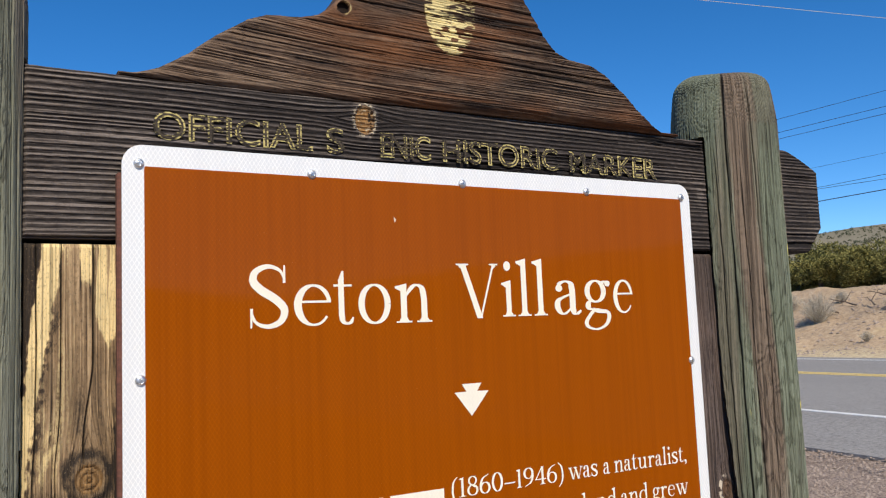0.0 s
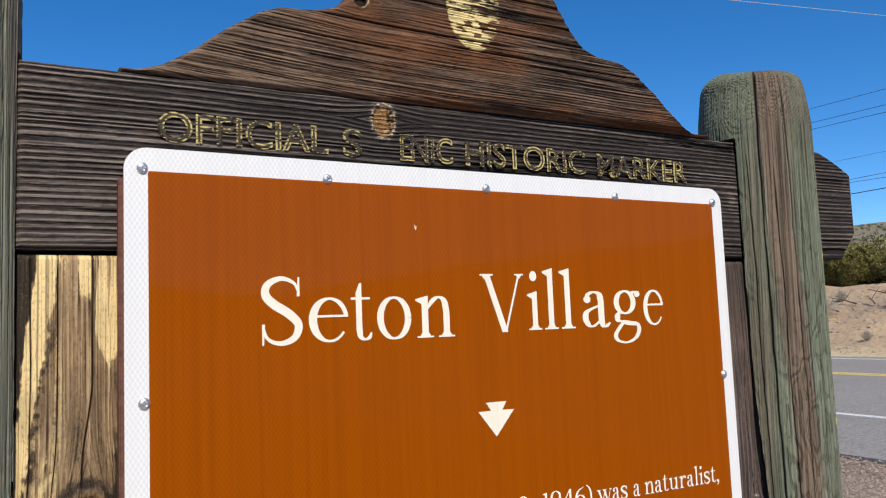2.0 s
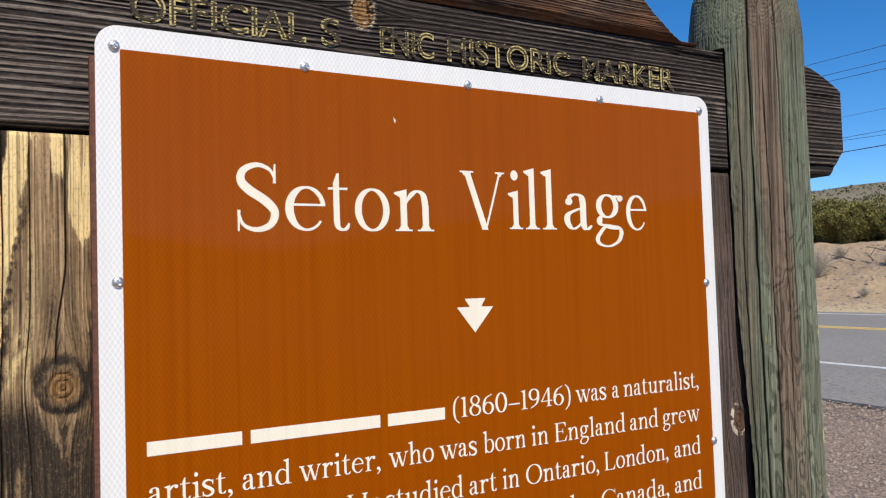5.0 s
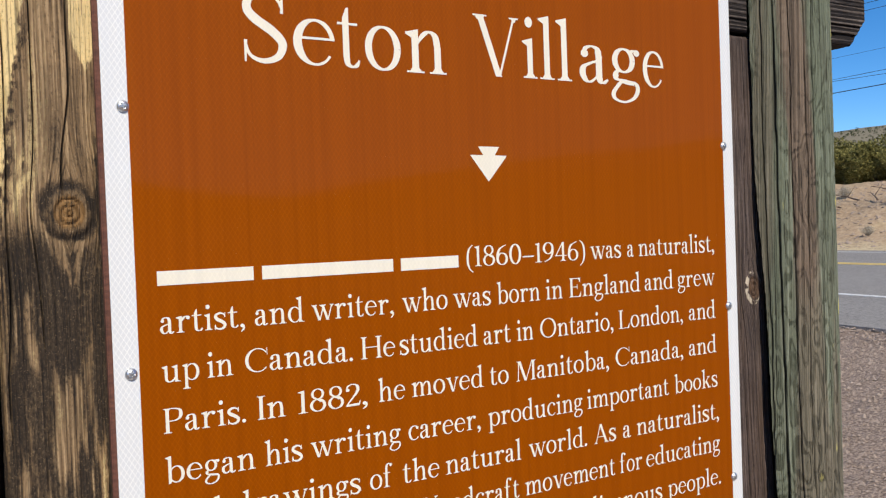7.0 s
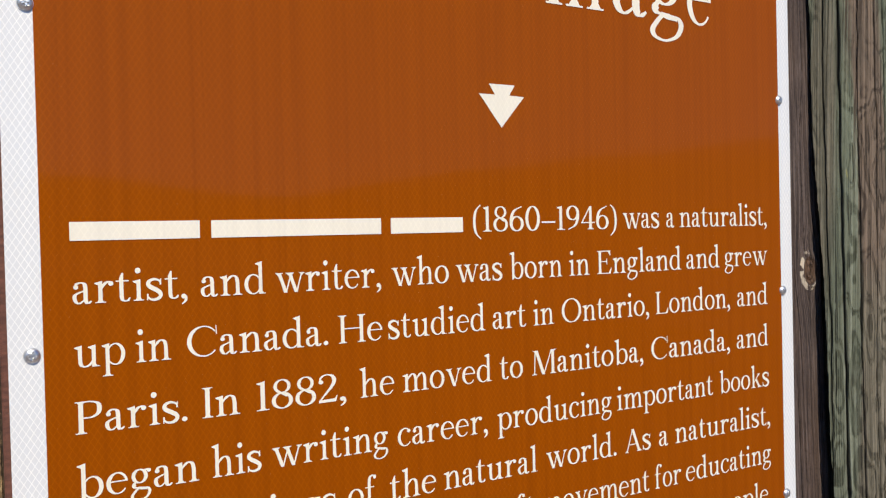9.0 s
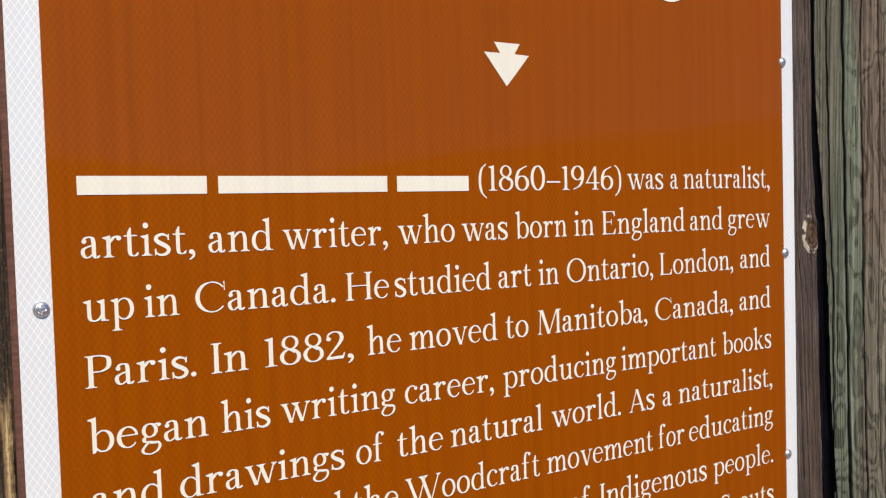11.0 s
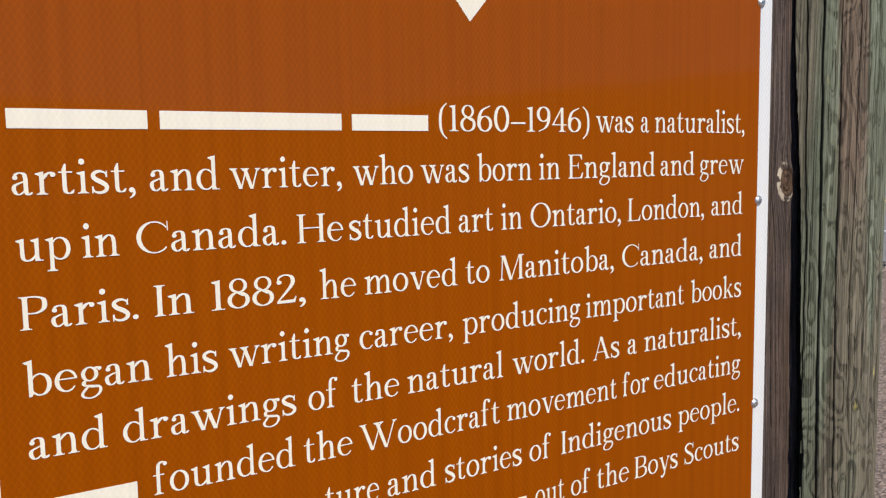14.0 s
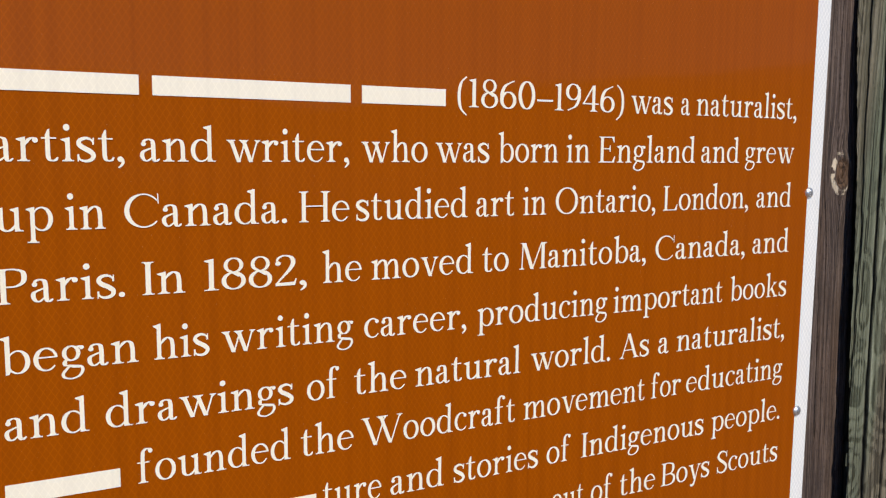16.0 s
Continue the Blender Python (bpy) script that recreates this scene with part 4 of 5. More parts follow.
        p.slant(0.300, CAP - 0.01, 0.035, 0.185, H * 1.5)
    elif ch == "2":
        p.curve((0.060, 0.500), (0.085, 0.610), (0.190, 0.668), (0.310, 0.630), (0.345, 0.510), (0.290, 0.370), (0.160, 0.190), (0.045, 0.030), start=0.0, end=0.1)
        p.dot(0.085, 0.500, 0.048)
        p.poly((0.03, 0.0), (0.375, 0.0), (0.405, 0.150), (0.385, 0.150), (0.355, 0.078), (0.06, 0.065))
    elif ch == "S":
        letter_s(p, CAP, 0.415)
    elif ch in "VW":
        big_v(p, 0.08)
        if ch == "W":
            big_v(p, 0.08 + 0.405)
    elif ch in "EHILPB":
        p.stem(0.125, 0, CAP, T * 1.12)
        p.serif(0.125, 0, 1)
        p.serif(0.125, CAP, -1)
        if ch == "H":
            p.stem(0.600, 0, CAP, T * 1.12)
            p.serif(0.600, 0, 1)
            p.serif(0.600, CAP, -1)
            p.bar(0.125, 0.600, 0.340, H)
        if ch in "EL":
            p.bar(0.125, 0.500, 0.0, H)
            p.poly((0.500, 0.0), (0.535, 0.175), (0.515, 0.175), (0.430, H))
        if ch == "E":
            p.bar(0.125, 0.480, CAP - H, H)
            p.poly((0.490, CAP), (0.500, CAP - 0.155), (0.482, CAP - 0.155), (0.410, CAP - H))
            p.bar(0.125, 0.370, 0.350, H)
            p.poly((0.378, 0.275), (0.378, 0.455), (0.360, 0.455), (0.335, 0.365), (0.360, 0.275))
        if ch in "PB":
            p.curve((0.125, CAP - H / 2), (0.300, CAP - H / 2), (0.430, 0.620), (0.460, 0.515), (0.430, 0.405), (0.310, 0.335), (0.125, 0.335), thick=T * 1.1)
        if ch == "B":
            p.curve((0.250, 0.345), (0.390, 0.330), (0.485, 0.260), (0.500, 0.170), (0.460, 0.070), (0.330, H / 2), (0.125, H / 2), thick=T * 1.1)
    elif ch == "O":
        p.arc(0.35, 0.340, 0.300, 0.334, thick=T * 1.12)
    elif ch == "C":
        p.arc(0.345, 0.340, 0.295, 0.334, 38, 320, start=0.0, end=0.0, thick=T * 1.12)
        p.poly((0.590, 0.480), (0.610, 0.480), (0.605, CAP + 0.006), (0.588, CAP + 0.006))
    elif ch == "M":
        p.slant(0.135, CAP, 0.105, 0.0, H * 1.2)
        p.serif(0.105, 0, 1, 0.062, 0.062, H)
        p.serif(0.135, CAP, -1, 0.062, 0.0, H)
        p.slant(0.165, CAP, 0.395, 0.0, T * 1.25)
        p.slant(0.660, CAP, 0.400, 0.0, H * 1.3)
        p.stem(0.700, 0, CAP, T * 1.12)
        p.serif(0.700, 0, 1)
        p.serif(0.700, CAP, -1, 0.0, 0.062)
    elif ch == "A":
        p.slant(0.300, CAP, 0.075, 0.0, H * 1.35)
        p.slant(0.305, CAP + 0.01, 0.555, 0.0, T * 1.22)
        p.bar(0.150, 0.470, 0.215, H)
        p.serif(0.075, 0, 1, 0.062, 0.062, H)
        p.serif(0.555, 0, 1)


def rise(ch, v, cap, xh):
    """Height on the panel: small letters stretch to the x-height, heads to the ascender line."""
    if not ch.islower():
        return v * cap / CAP
    return v * xh / XH if v <= XH else xh + (v - XH) * (cap * 1.06 - xh) / (CAP - XH)


def lettering(text, x0, x1, base, cap, xh, parent, thick=0.079, thin=0.028, ranges=None):
    """A word in the panel's plane between x0 and x1; ranges: where each letter begins and ends, else they are set in a row."""
    pens, at, pen_x = [], [], 0.0
    for ch in text:
        p = Pen(thick, thin)
        draw(ch, p)
        xs = [u for piece in p.pieces for face in piece for u, _ in face]
        gap = 0.030 if ch in "vwyVWA" else 0.048
        pens.append((ch, p, min(xs), max(xs)))
        at.append((pen_x, pen_x + max(xs) - min(xs)))
        pen_x += max(xs) - min(xs) + gap
    scale = (x1 - x0) / at[-1][1]
    for k, (ch, p, lo, hi) in enumerate(pens):
        c, d = ranges[k] if ranges else (x0 + at[k][0] * scale, x0 + at[k][1] * scale)
        bm = bmesh.new()
        for n, piece in enumerate(p.pieces):
            y = -0.0016 - 0.00004 * n
            for face in piece:
                f = bm.faces.new([bm.verts.new((c + (u - lo) / (hi - lo) * (d - c), y, base + rise(ch, v, cap, xh))) for u, v in face])
                f.normal_update()
                if f.normal.y > 0:
                    f.normal_flip()
        part("letter", bm, LETTER, parent)


def bar(x0, x1, base, high, parent):
    bm = bmesh.new()
    box(bm, x0, x1, -0.0016, -0.0008, base, base + high)
    return part("text_bar", bm, LETTER, parent, "plain white bar in place of a name")


# ---- the panel ----
panel = tagged(new("sign_panel"), "brown reflective sign panel with white border and lettering", "sign")
P_L, P_R, P_B, P_T = 0.0, 1.222, 0.45, 1.980


def rounded(bm, x0, x1, z0, z1, r, y0, y1):
    loop = []
    for cx_, cz_, a0 in ((x1 - r, z1 - r, 0), (x0 + r, z1 - r, 90), (x0 + r, z0 + r, 180), (x1 - r, z0 + r, 270)):
        for k in range(9):
            a = radians(a0 + k * 90 / 8)
            loop.append((cx_ + r * math.cos(a), cz_ + r * math.sin(a)))
    front = [bm.verts.new((a, y0, b)) for a, b in loop]
    rear = [bm.verts.new((a, y1, b)) for a, b in loop]
    bm.faces.new(front)
    bm.faces.new(rear[::-1])
    for k in range(len(loop)):
        j = (k + 1) % len(loop)
        bm.faces.new((front[k], rear[k], rear[j], front[j]))
    bmesh.ops.recalc_face_normals(bm, faces=bm.faces)


bm = bmesh.new()
rounded(bm, P_L, P_R, P_B, P_T, 0.032, 0.0, 0.003)
part("border_plate", bm, WHITE, panel, "white reflective border sheeting on aluminium")
bm = bmesh.new()
rounded(bm, P_L + 0.033, P_R - 0.030, P_B + 0.034, P_T - 0.034, 0.003, -0.0007, -0.0001)
part("brown_field", bm, BROWN, panel, "brown reflective sheeting")
bm = bmesh.new()
box(bm, P_L - 0.0065, P_R - 0.003, 0.0035, 0.0185, P_B + 0.003, P_T - 0.045, 0.002)
part("backing_sheet", bm, BACKING, panel, "red-brown plywood backing edge")

# title, letter by letter
for word, foot_line, spans in (("Seton", 1.6900, ((0.196, 0.262), (0.272, 0.339), (0.344, 0.381), (0.390, 0.453), (0.462, 0.537))),
                    ("Village", 1.6950, ((0.592, 0.686), (0.693, 0.724), (0.729, 0.762), (0.768, 0.802), (0.820, 0.889), (0.895, 0.968), (0.976, 1.030)))):
    lettering(word, spans[0][0], spans[-1][1], foot_line, 0.1020, 0.0695, panel, 0.079, 0.024, spans)

LINES = (
    (1.3705, "(1860–1946) 563 819 was 831 906 a 921 938 naturalist, 950 1156"),
    (1.3035, "artist, 62 181 and 196 272 writer, 284 423 who 438 523 was 534 609 born 622 713 in 726 764 England 779 952 and 963 1039 grew 1051 1155"),
    (1.2360, "up 62 113 in 124 161 Canada. 179 349 He 363 423 studied 431 579 art 591 647 in 660 696 Ontario, 711 881 London, 895 1062 and 1079 1155"),
    (1.1655, "Paris. 61 177 In 194 237 1882, 257 371 he 390 438 moved 450 588 to 601 640 Manitoba, 656 867 Canada, 884 1060 and 1076 1155"),
    (1.0960, "began 61 188 his 203 261 writing 274 427 career, 441 579 producing 595 801 important 812 1018 books 1034 1155"),
    (1.0290, "and 61 138 drawings 154 354 of 370 409 the 428 496 natural 508 661 world. 677 809 As 826 879 a 896 916 naturalist, 931 1156"),
    (0.9640, "founded 183 350 the 362 427 Woodcraft 437 654 movement 667 874 for 886 942 educating 953 1156"),
    (0.8960, "ture 388 463 and 475 549 stories 563 692 of 706 745 Indigenous 764 992 people. 1008 1156"),
    (0.8270, "out 716 770 of 783 820 the 834 900 Boys 912 1008 Scouts 1024 1156"),
)
for base, row in LINES:
    words = row.split()
    for k in range(0, len(words), 3):
        lettering(words[k], int(words[k + 1]) / 1000, int(words[k + 2]) / 1000, base, 0.0345, 0.0232, panel)
for x0, x1, base in ((0.061, 0.197, 1.3705), (0.210, 0.425, 1.3705), (0.439, 0.547, 1.3705), (0.059, 0.166, 0.964)):
    bar(x0, x1, base, 0.0200, panel)
for x0, x1, base in ((0.060, 0.200, 0.896), (0.215, 0.380, 0.896), (0.060, 0.270, 0.827), (0.285, 0.480, 0.827), (0.495, 0.700, 0.827)):
    bar(x0, x1, base, 0.0200, panel)

bm = bmesh.new()
bm.faces.new([bm.verts.new((0.467 + a, -0.0014, 1.876 + b)) for a, b in ((-0.002, 0.006), (-0.0005, -0.003), (0.001, -0.005), (0.003, 0.003), (0.0012, 0.001))])
part("paint_chip", bm, LETTER, panel, "small white scratch in the brown sheeting")

# divider mark: a small trapezoid over a wide triangle
bm = bmesh.new()
vs = [bm.verts.new((a, -0.0016, b)) for a, b in ((0.594, 1.573), (0.637, 1.573), (0.6275, 1.5585), (0.6525, 1.5578), (0.6135, 1.5135), (0.5775, 1.5585), (0.6035, 1.5585))]
bm.faces.new(vs[::-1])
part("divider_mark", bm, LETTER, panel, "white arrow-shaped divider mark")


def screw(x, z, turn):
    bm = bmesh.new()
    bmesh.ops.create_uvsphere(bm, u_segments=20, v_segments=10, radius=0.0098)
    bmesh.ops.delete(bm, geom=[v for v in bm.verts if v.co.z < -0.001], context='VERTS')
    for v in bm.verts:
        v.co.z *= 0.62
        r = v.co.xy.length
        if v.co.z > 0.0028 and (abs(v.co.x) < 0.0014 or abs(v.co.y) < 0.0014) and r < 0.0055:
            v.co.z -= 0.0022
    bmesh.ops.create_cone(bm, cap_ends=True, segments=20, radius1=0.0102, radius2=0.0099, depth=0.001, matrix=Matrix.Translation((0, 0, 0.0003)))
    for a, b in ((0.0045, 0.0011), (0.0011, 0.0045)):
        box(bm, -a, a, -b, b, 0.0038, 0.0064)
    bm.transform(Matrix.Translation((x, -0.001, z)) @ Matrix.Scale(0.82, 4) @ Matrix.Rotation(radians(90), 4, 'X') @ Matrix.Rotation(turn, 4, 'Z'))
    ob = part("screw", bm, STEEL, panel)
    return ob


for k, (x, z) in enumerate(((0.025, 1.950), (0.310, 1.950), (0.615, 1.950), (0.920, 1.950), (1.195, 1.950), (0.026, 1.616), (0.022, 1.253), (0.024, 0.890), (0.024, 0.52),
                            (1.193, 1.586), (1.195, 1.257), (1.196, 0.903), (1.196, 0.52), (0.31, 0.48), (0.615, 0.48), (0.92, 0.48))):
    screw(x, z, k * 0.7)

# carved header words: yellow flakes along edges, recess dark laid on as flat faces
for word, x0, x1, base in (("OFFICIAL", 0.052, 0.320, 2.000), ("S", 0.349, 0.380, 1.999), ("E", 0.455, 0.474, 1.999), ("NIC", 0.476, 0.559, 1.999), ("HISTORIC", 0.588, 0.864, 1.999), ("MARKER", 0.897, 1.143, 1.997)):
    carved(word, x0, x1, base - 0.003, 0.043, 0.0186, 0.022, LETTER_PAINT, "carved_letter", frame_thing)
    carved(word, x0, x1, base - 0.003, 0.043, 0.0180, -0.023, RECESS_DARK, "letter_recess_dark", frame_thing)

bpy.data.objects.remove(font_ob)


# ---- across the road ----
def juniper(name, seed, size, label):
    rnd = random.Random(seed)
    tree = tagged(new(name), label, "tree", "junipers across the road")
    bm = bmesh.new()
    tube(bm, (0, 0, -0.1), (0.05 * size, 0, 0.45 * size), 0.09 * size, 0.06 * size, 9)
    limbs = []
    for k in range(8):
        a = k * 2 * math.pi / 8 + rnd.uniform(-0.3, 0.3)
        end = Vector((math.cos(a) * rnd.uniform(0.3, 0.6), math.sin(a) * rnd.uniform(0.3, 0.6), rnd.uniform(0.45, 1.0))) * size
        tube(bm, (0.02 * size, 0, rnd.uniform(0.15, 0.4) * size), end, 0.04 * size, 0.012 * size, 6)
        limbs.append(end)
    part("trunk", bm, BARK, tree)
    lobes = [(e, rnd.uniform(0.22, 0.36) * size) for e in limbs] + [(Vector((rnd.uniform(-0.5, 0.5), rnd.uniform(-0.5, 0.5), rnd.uniform(0.25, 1.05))) * size, rnd.uniform(0.2, 0.34) * size) for _ in range(14)]
    verts, faces = [], []
    for c, r in lobes:
        for _ in range(620):
            d = Vector((rnd.gauss(0, 1), rnd.gauss(0, 1), rnd.gauss(0, 1))).normalized()
            p = c + d * r * rnd.uniform(0.62, 1.08)
            if p.z < 0.08 * size:
                continue
            t = (d + Vector((rnd.gauss(0, 0.5), rnd.gauss(0, 0.5), rnd.gauss(0.5, 0.4)))).normalized()
            side = t.cross(Vector((rnd.gauss(0, 1), rnd.gauss(0, 1), rnd.gauss(0, 1)))).normalized()
            h, w = rnd.uniform(0.03, 0.07) * size, rnd.uniform(0.010, 0.022) * size
            i = len(verts)
            verts += [p - side * w, p + side * w, p + t * h + side * w * 0.3, p + t * h - side * w * 0.3]
            faces.append((i, i + 1, i + 2, i + 3))
    mesh_part("crown", verts, faces, JUNIPER, tree, smooth=False)
    return tree


def brush(name, seed, size, label):
    rnd = random.Random(seed)
    bush = tagged(new(name), label, "shrub", "shrubs on the bank")
    verts, faces = [], []
    for _ in range(620):
        a, lean = rnd.uniform(0, 2 * math.pi), rnd.uniform(0.05, 1.0)
        d = Vector((math.cos(a) * lean, math.sin(a) * lean, 1.15 - 0.45 * lean)).normalized()
        p, n = Vector((rnd.gauss(0, 0.04), rnd.gauss(0, 0.04), -0.03)), 4
        length = size * rnd.uniform(0.6, 1.05)
        side = d.cross(Vector((rnd.gauss(0, 1), rnd.gauss(0, 1), 0.1))).normalized() * 0.0036
        for k in range(n):
            q = p + (d + Vector((rnd.gauss(0, 0.13), rnd.gauss(0, 0.13), rnd.gauss(0, 0.1)))) * length / n
            i = len(verts)
            verts += [p - side, p + side, q + side * 0.8, q - side * 0.8]
            faces.append((i, i + 1, i + 2, i + 3))
            if k > 1:
                for _ in range(3):
                    tip = q + Vector((rnd.gauss(0, 0.07), rnd.gauss(0, 0.07), rnd.uniform(0.0, 0.12))) * size
                    i = len(verts)
                    verts += [q - side * 0.6, q + side * 0.6, tip]
                    faces.append((i, i + 1, i + 2))
            p = q
    mesh_part("crown", verts, faces, BRUSH, bush, smooth=False)
    return bush


def toward(x, y, reach):
    """A place on the ground at a bearing from where the visitor stands."""
    p = Vector((-0.2115, -1.348, 0)) + Vector((x, y, 0)).normalized() * reach
    return p.dot(ACROSS), p.dot(ALONG)


kinds = [juniper("juniper", 40 + k, 1.0, lab) for k, lab in enumerate(("dense olive-green juniper on the dry bank", "rounded green juniper on the dry bank", "low spreading juniper on the dry bank"))]
rnd = random.Random(5)
first = [True] * 3
TREE_LOW = 0.80
spots = []
for bearing, reach, size in ((36.6, 44, 2.3), (35.2, 43, 2.0), (33.6, 42.5, 2.5), (32.3, 43.5, 2.4), (30.9, 42, 2.2), (29.2, 44, 2.6), (38.2, 46, 2.4), (39.8, 45, 2.2), (34.3, 48, 2.7), (37.4, 50, 2.7), (32.9, 51, 2.8), (41.5, 47, 2.4), (27.5, 45, 2.4), (36.0, 55, 3.0), (30.0, 54, 3.0)):
    s, w = toward(math.cos(radians(bearing)), math.sin(radians(bearing)), reach)
    spots.append((s, w, size * (0.52 + 0.42 * ((len(spots) * 0.618) % 1))))
for k, (s, w, size) in enumerate(spots):
    m = Matrix.Translation(spot(s, w)) @ Matrix.Rotation(k * 1.9, 4, 'Z')
    ob = kinds[k % 3]
    if first[k % 3]:
        first[k % 3] = False
        ob.scale = (size,) * 3
        ob.matrix_basis = m @ Matrix.Diagonal((size, size, size * TREE_LOW, 1))
    else:
        ob = copy_thing(ob, m)
        ob.scale = (size, size, size * TREE_LOW)

grey = brush("grey_shrub", 3, 1.0, "dry silver-grey shrub on the sandy bank")
s, w = toward(0.8132, 0.5818, 34.0)
grey.matrix_basis = Matrix.Translation(spot(s, w)) @ Matrix.Diagonal((1.0, 1.0, 1.1, 1))
for bearing, reach, size in ((39.5, 35, 0.7), (33.0, 30, 0.35), (31.4, 33, 0.5), (37.2, 37, 0.8), (34.2, 36.5, 0.5)):
    s, w = toward(math.cos(radians(bearing)), math.sin(radians(bearing)), reach)
    ob = copy_thing(grey, Matrix.Translation(spot(s, w)) @ Matrix.Rotation(reach, 4, 'Z'))
    ob.scale = (size,) * 3

# fallen branches on the bank
for k, (bearing, reach, length, turn) in enumerate(((33.4, 35.2, 1.6, 0.4), (32.4, 34.0, 1.2, 1.0), (34.4, 34.6, 1.1, -0.5), (31.2, 35.5, 1.4, 0.2))):
    s, w = toward(math.cos(radians(bearing)), math.sin(radians(bearing)), reach)
    base = spot(s, w, 0.06)
    bm = bmesh.new()
    d = (ALONG * math.cos(turn) + ACROSS * 0.5 * math.sin(turn) + Vector((0, 0, 0.18))).normalized()
    p = Vector((0, 0, 0))
    for j in range(5):
        q = p + d * length / 5 + Vector((0, 0, 0.03 * math.sin(j * 2 + k)))
        tube(bm, p, q, 0.035 * (1 - j / 7), 0.03 * (1 - j / 6), 6)
        if j in (1, 3):
            tube(bm, q, q + Vector((0.1, -0.25, 0.22)) * (1 if j == 1 else -0.7) + Vector((0, 0, 0.2)), 0.018, 0.006, 5)
        p = q
    ob = part("dead_branch", bm, DEADWOOD)
    ob.location = base
    tagged(ob, "bare dead branch lying on the sandy bank", "branch", "branches on the bank")

# utility pedestal on the bank
s, w = toward(0.7935, 0.6075, 32.5)
pedestal = tagged(new("utility_pedestal"), "pale grey-white utility pedestal on the sandy bank", "utility box")
bm = bmesh.new()
box(bm, -0.22, 0.22, -0.14, 0.14, -0.3, 1.46, 0.02)
part("body", bm, DELINEATOR, pedestal)
bm = bmesh.new()
box(bm, -0.24, 0.24, -0.16, 0.16, 1.463, 1.56, 0.03)
part("cap", bm, DELINEATOR, pedestal)
pedestal.matrix_basis = Matrix.Translation(spot(s, w)) @ Matrix.Rotation(radians(-42), 4, 'Z')


# ---- overhead cables ----
def cable(a, b, sag, radius, material, label):
    a, b = Vector(a), Vector(b)
    bm = bmesh.new()
    n = 40
    pts = [a.lerp(b, k / n) - Vector((0, 0, sag * 4 * (k / n) * (1 - k / n))) for k in range(n + 1)]
    for p, q in zip(pts, pts[1:]):
        tube(bm, p, q, radius, radius, 5)
    return tagged(part("overhead_cable", bm, material), label, "cable", "overhead cables")


for x0, y0, x1, y1, z, r, mat_, lab in ((26.09, 17.29, 26.22, 14.47, 9.0, 0.011, CABLE, "thin dark overhead power cable"), (25.72, 17.07, 25.91, 14.33, 8.4, 0.012, CABLE, "thin dark overhead power cable"),
                                        (25.87, 17.20, 26.07, 14.45, 8.2, 0.012, CABLE, "thin dark overhead power cable"), (31.42, 20.2, 31.47, 17.8, 8.0, 0.008, CABLE, "very thin overhead cable"),
                                        (31.77, 19.6, 31.73, 18.04, 7.2, 0.013, CABLE, "thin dark overhead power cable"), (31.3, 19.3, 31.6, 17.98, 7.0, 0.013, CABLE, "thin dark overhead power cable"),
                                        (27.88, 17.11, 27.84, 15.74, 6.0, 0.022, CABLE, "thick black overhead telephone cable"), (14.81, 11.42, 19.60, 10.37, 9.0, 0.009, BRIGHT_CABLE, "bright bare overhead cable crossing the road")):
    d = Vector((x1 - x0, y1 - y0, 0)).normalized()
    c = Vector(((x0 + x1) / 2, (y0 + y1) / 2, z))
    reach = 14 if mat_ is BRIGHT_CABLE else 30
    cable(c - d * reach, c + d * reach, 0.0, r * 0.75, mat_, lab)


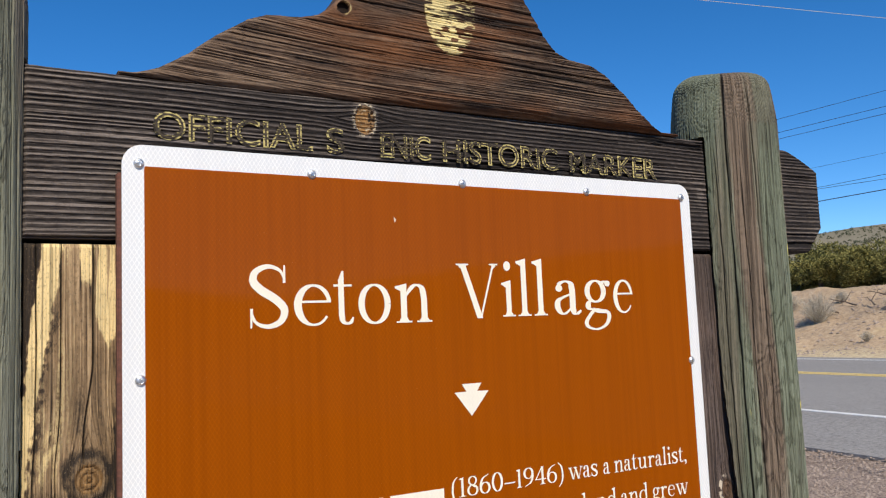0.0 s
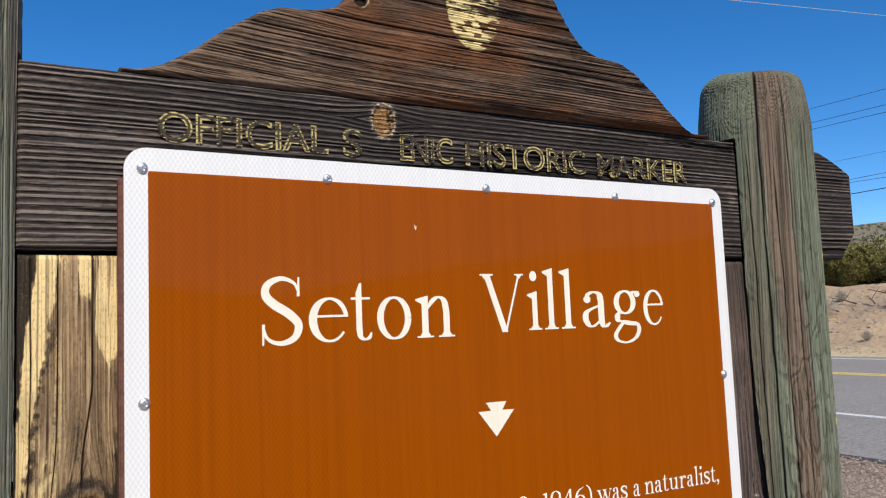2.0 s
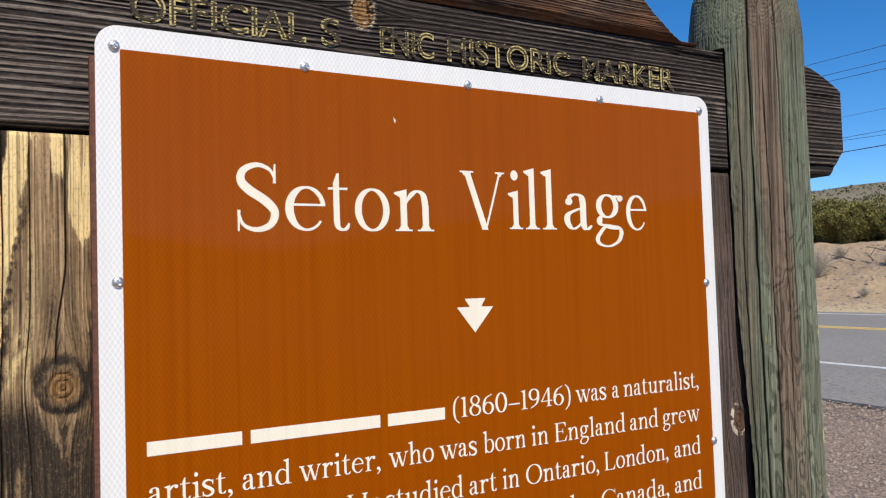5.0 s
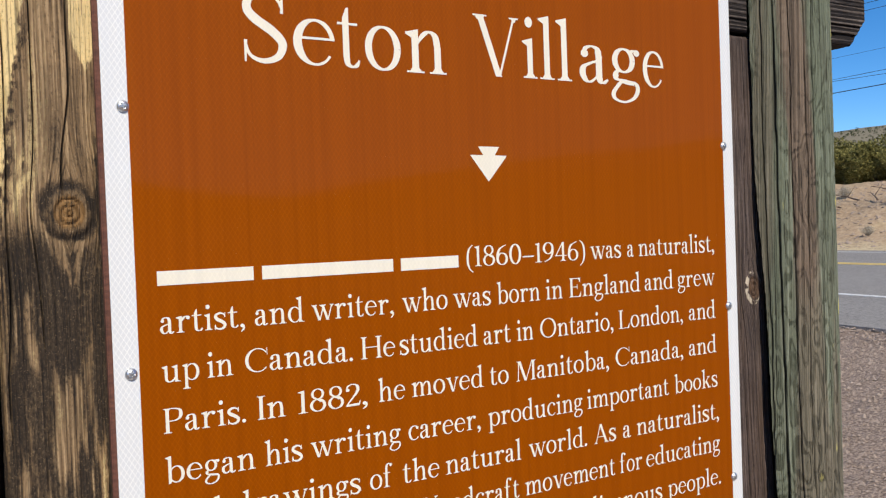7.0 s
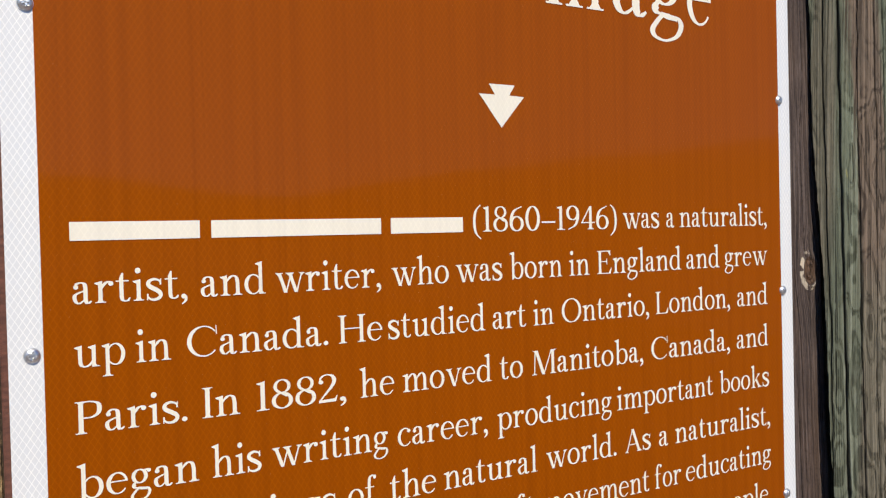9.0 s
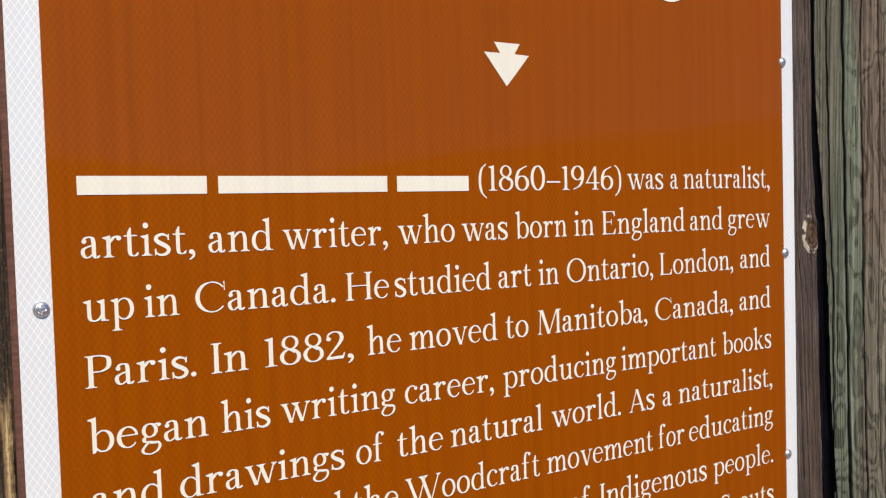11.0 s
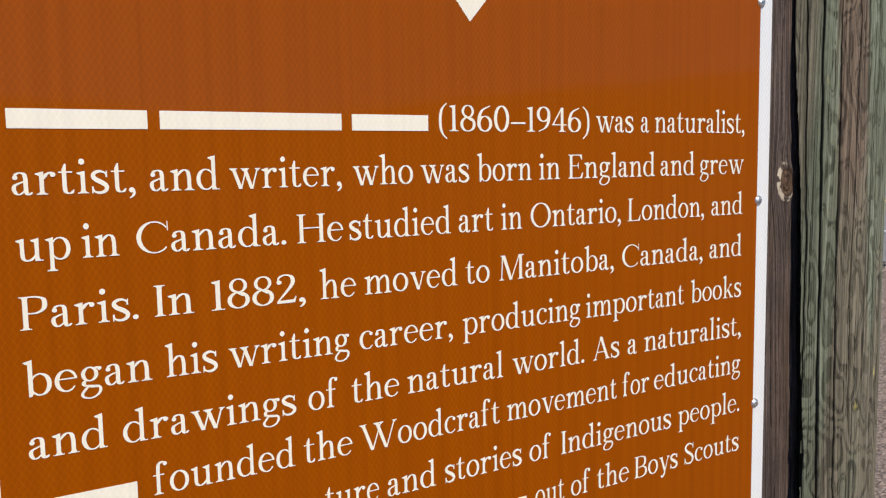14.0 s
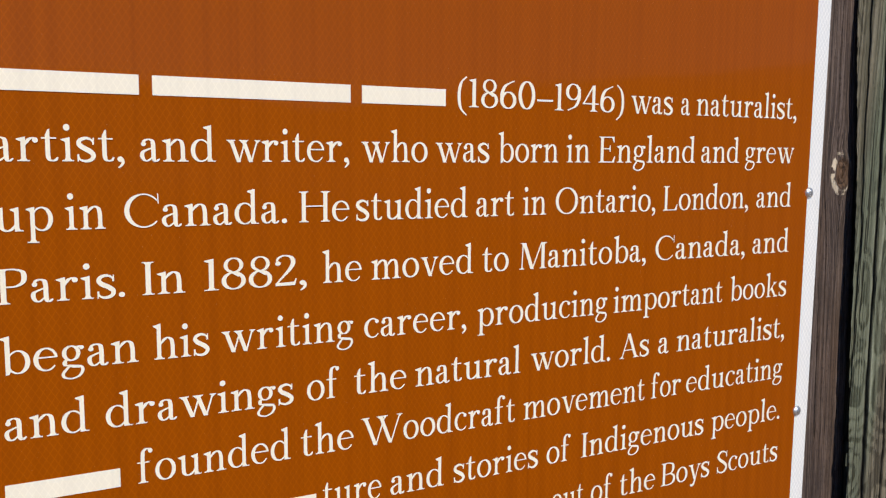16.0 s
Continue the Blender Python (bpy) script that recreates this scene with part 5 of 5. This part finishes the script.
# ---- gravel and far woods ----
def pebbles(name, n, s0, s1, w0, w1, r0, r1, seed, label):
    rng = np.random.default_rng(seed)
    octa = np.array([(1, 0, 0), (-1, 0, 0), (0, 1, 0), (0, -1, 0), (0, 0, 0.7), (0, 0, -0.4)])
    tri = np.array([(0, 2, 4), (2, 1, 4), (1, 3, 4), (3, 0, 4), (2, 0, 5), (1, 2, 5), (3, 1, 5), (0, 3, 5)])
    s, w = rng.uniform(s0, s1, n), rng.uniform(w0, w1, n)
    r = r0 * (r1 / r0) ** (rng.random(n) ** 2)
    p = np.stack([s * ACROSS.x + w * ALONG.x, s * ACROSS.y + w * ALONG.y, height(s, w)], -1)
    shape = octa[None] * (1 + 0.5 * (rng.random((n, 6, 3)) - 0.5)) * r[:, None, None]
    a = rng.uniform(0, 6.28, n)
    rot = np.stack([np.stack([np.cos(a), -np.sin(a), 0 * a], -1), np.stack([np.sin(a), np.cos(a), 0 * a], -1), np.stack([0 * a, 0 * a, 1 + 0 * a], -1)], 1)
    v = np.einsum('nij,nkj->nki', rot, shape) + p[:, None]
    f = tri[None] + 6 * np.arange(n)[:, None, None]
    return tagged(mesh_part(name, v.reshape(-1, 3), f.reshape(-1, 3), STONES, smooth=False), label, "gravel", kind="stuff")


pebbles("gravel", 22000, 2.6, 6.1, 0.5, 7.5, 0.005, 0.020, 1, "reddish-grey loose gravel on the road shoulder")
pebbles("bank_stones", 5000, 20.5, 31.0, 4.0, 24.0, 0.015, 0.09, 2, "small stones on the sandy bank")


def far_woods():
    rng = np.random.default_rng(8)
    n = 9000
    bearing = np.radians(rng.uniform(24, 50, n))
    reach = 150 * (500 / 150) ** rng.random(n)
    x, y = -0.21 + reach * np.cos(bearing), -1.35 + reach * np.sin(bearing)
    s, w = x * ACROSS.x + y * ACROSS.y, x * ALONG.x + y * ALONG.y
    z = height(s, w) - 0.3
    keep = fbm(s * 0.03, w * 0.03, 71) > 0.30
    x, y, z = x[keep], y[keep], z[keep]
    n = len(x)
    m = 30
    size = rng.uniform(0.3, 0.95, n)
    d = rng.normal(size=(n, m, 3))
    d /= np.linalg.norm(d, axis=2, keepdims=True)
    c = np.stack([x, y, z + size * 0.7], -1)[:, None] + d * size[:, None, None] * np.array([1, 1, 0.85]) * rng.uniform(0.5, 1.0, (n, m, 1))
    a, b = rng.normal(size=(n, m, 3)), rng.normal(size=(n, m, 3))
    k = size[:, None, None] * 0.30
    v = np.stack([c + a * k * 0.7, c + b * k * 0.7, c - (a + b) * k * 0.6], 2).reshape(-1, 3)
    f = np.arange(len(v)).reshape(-1, 3)
    return tagged(mesh_part("far_woods", v, f, FAR_TREE, smooth=False), "scattered dark junipers on the far hillside", "woods", kind="stuff")


far_woods()
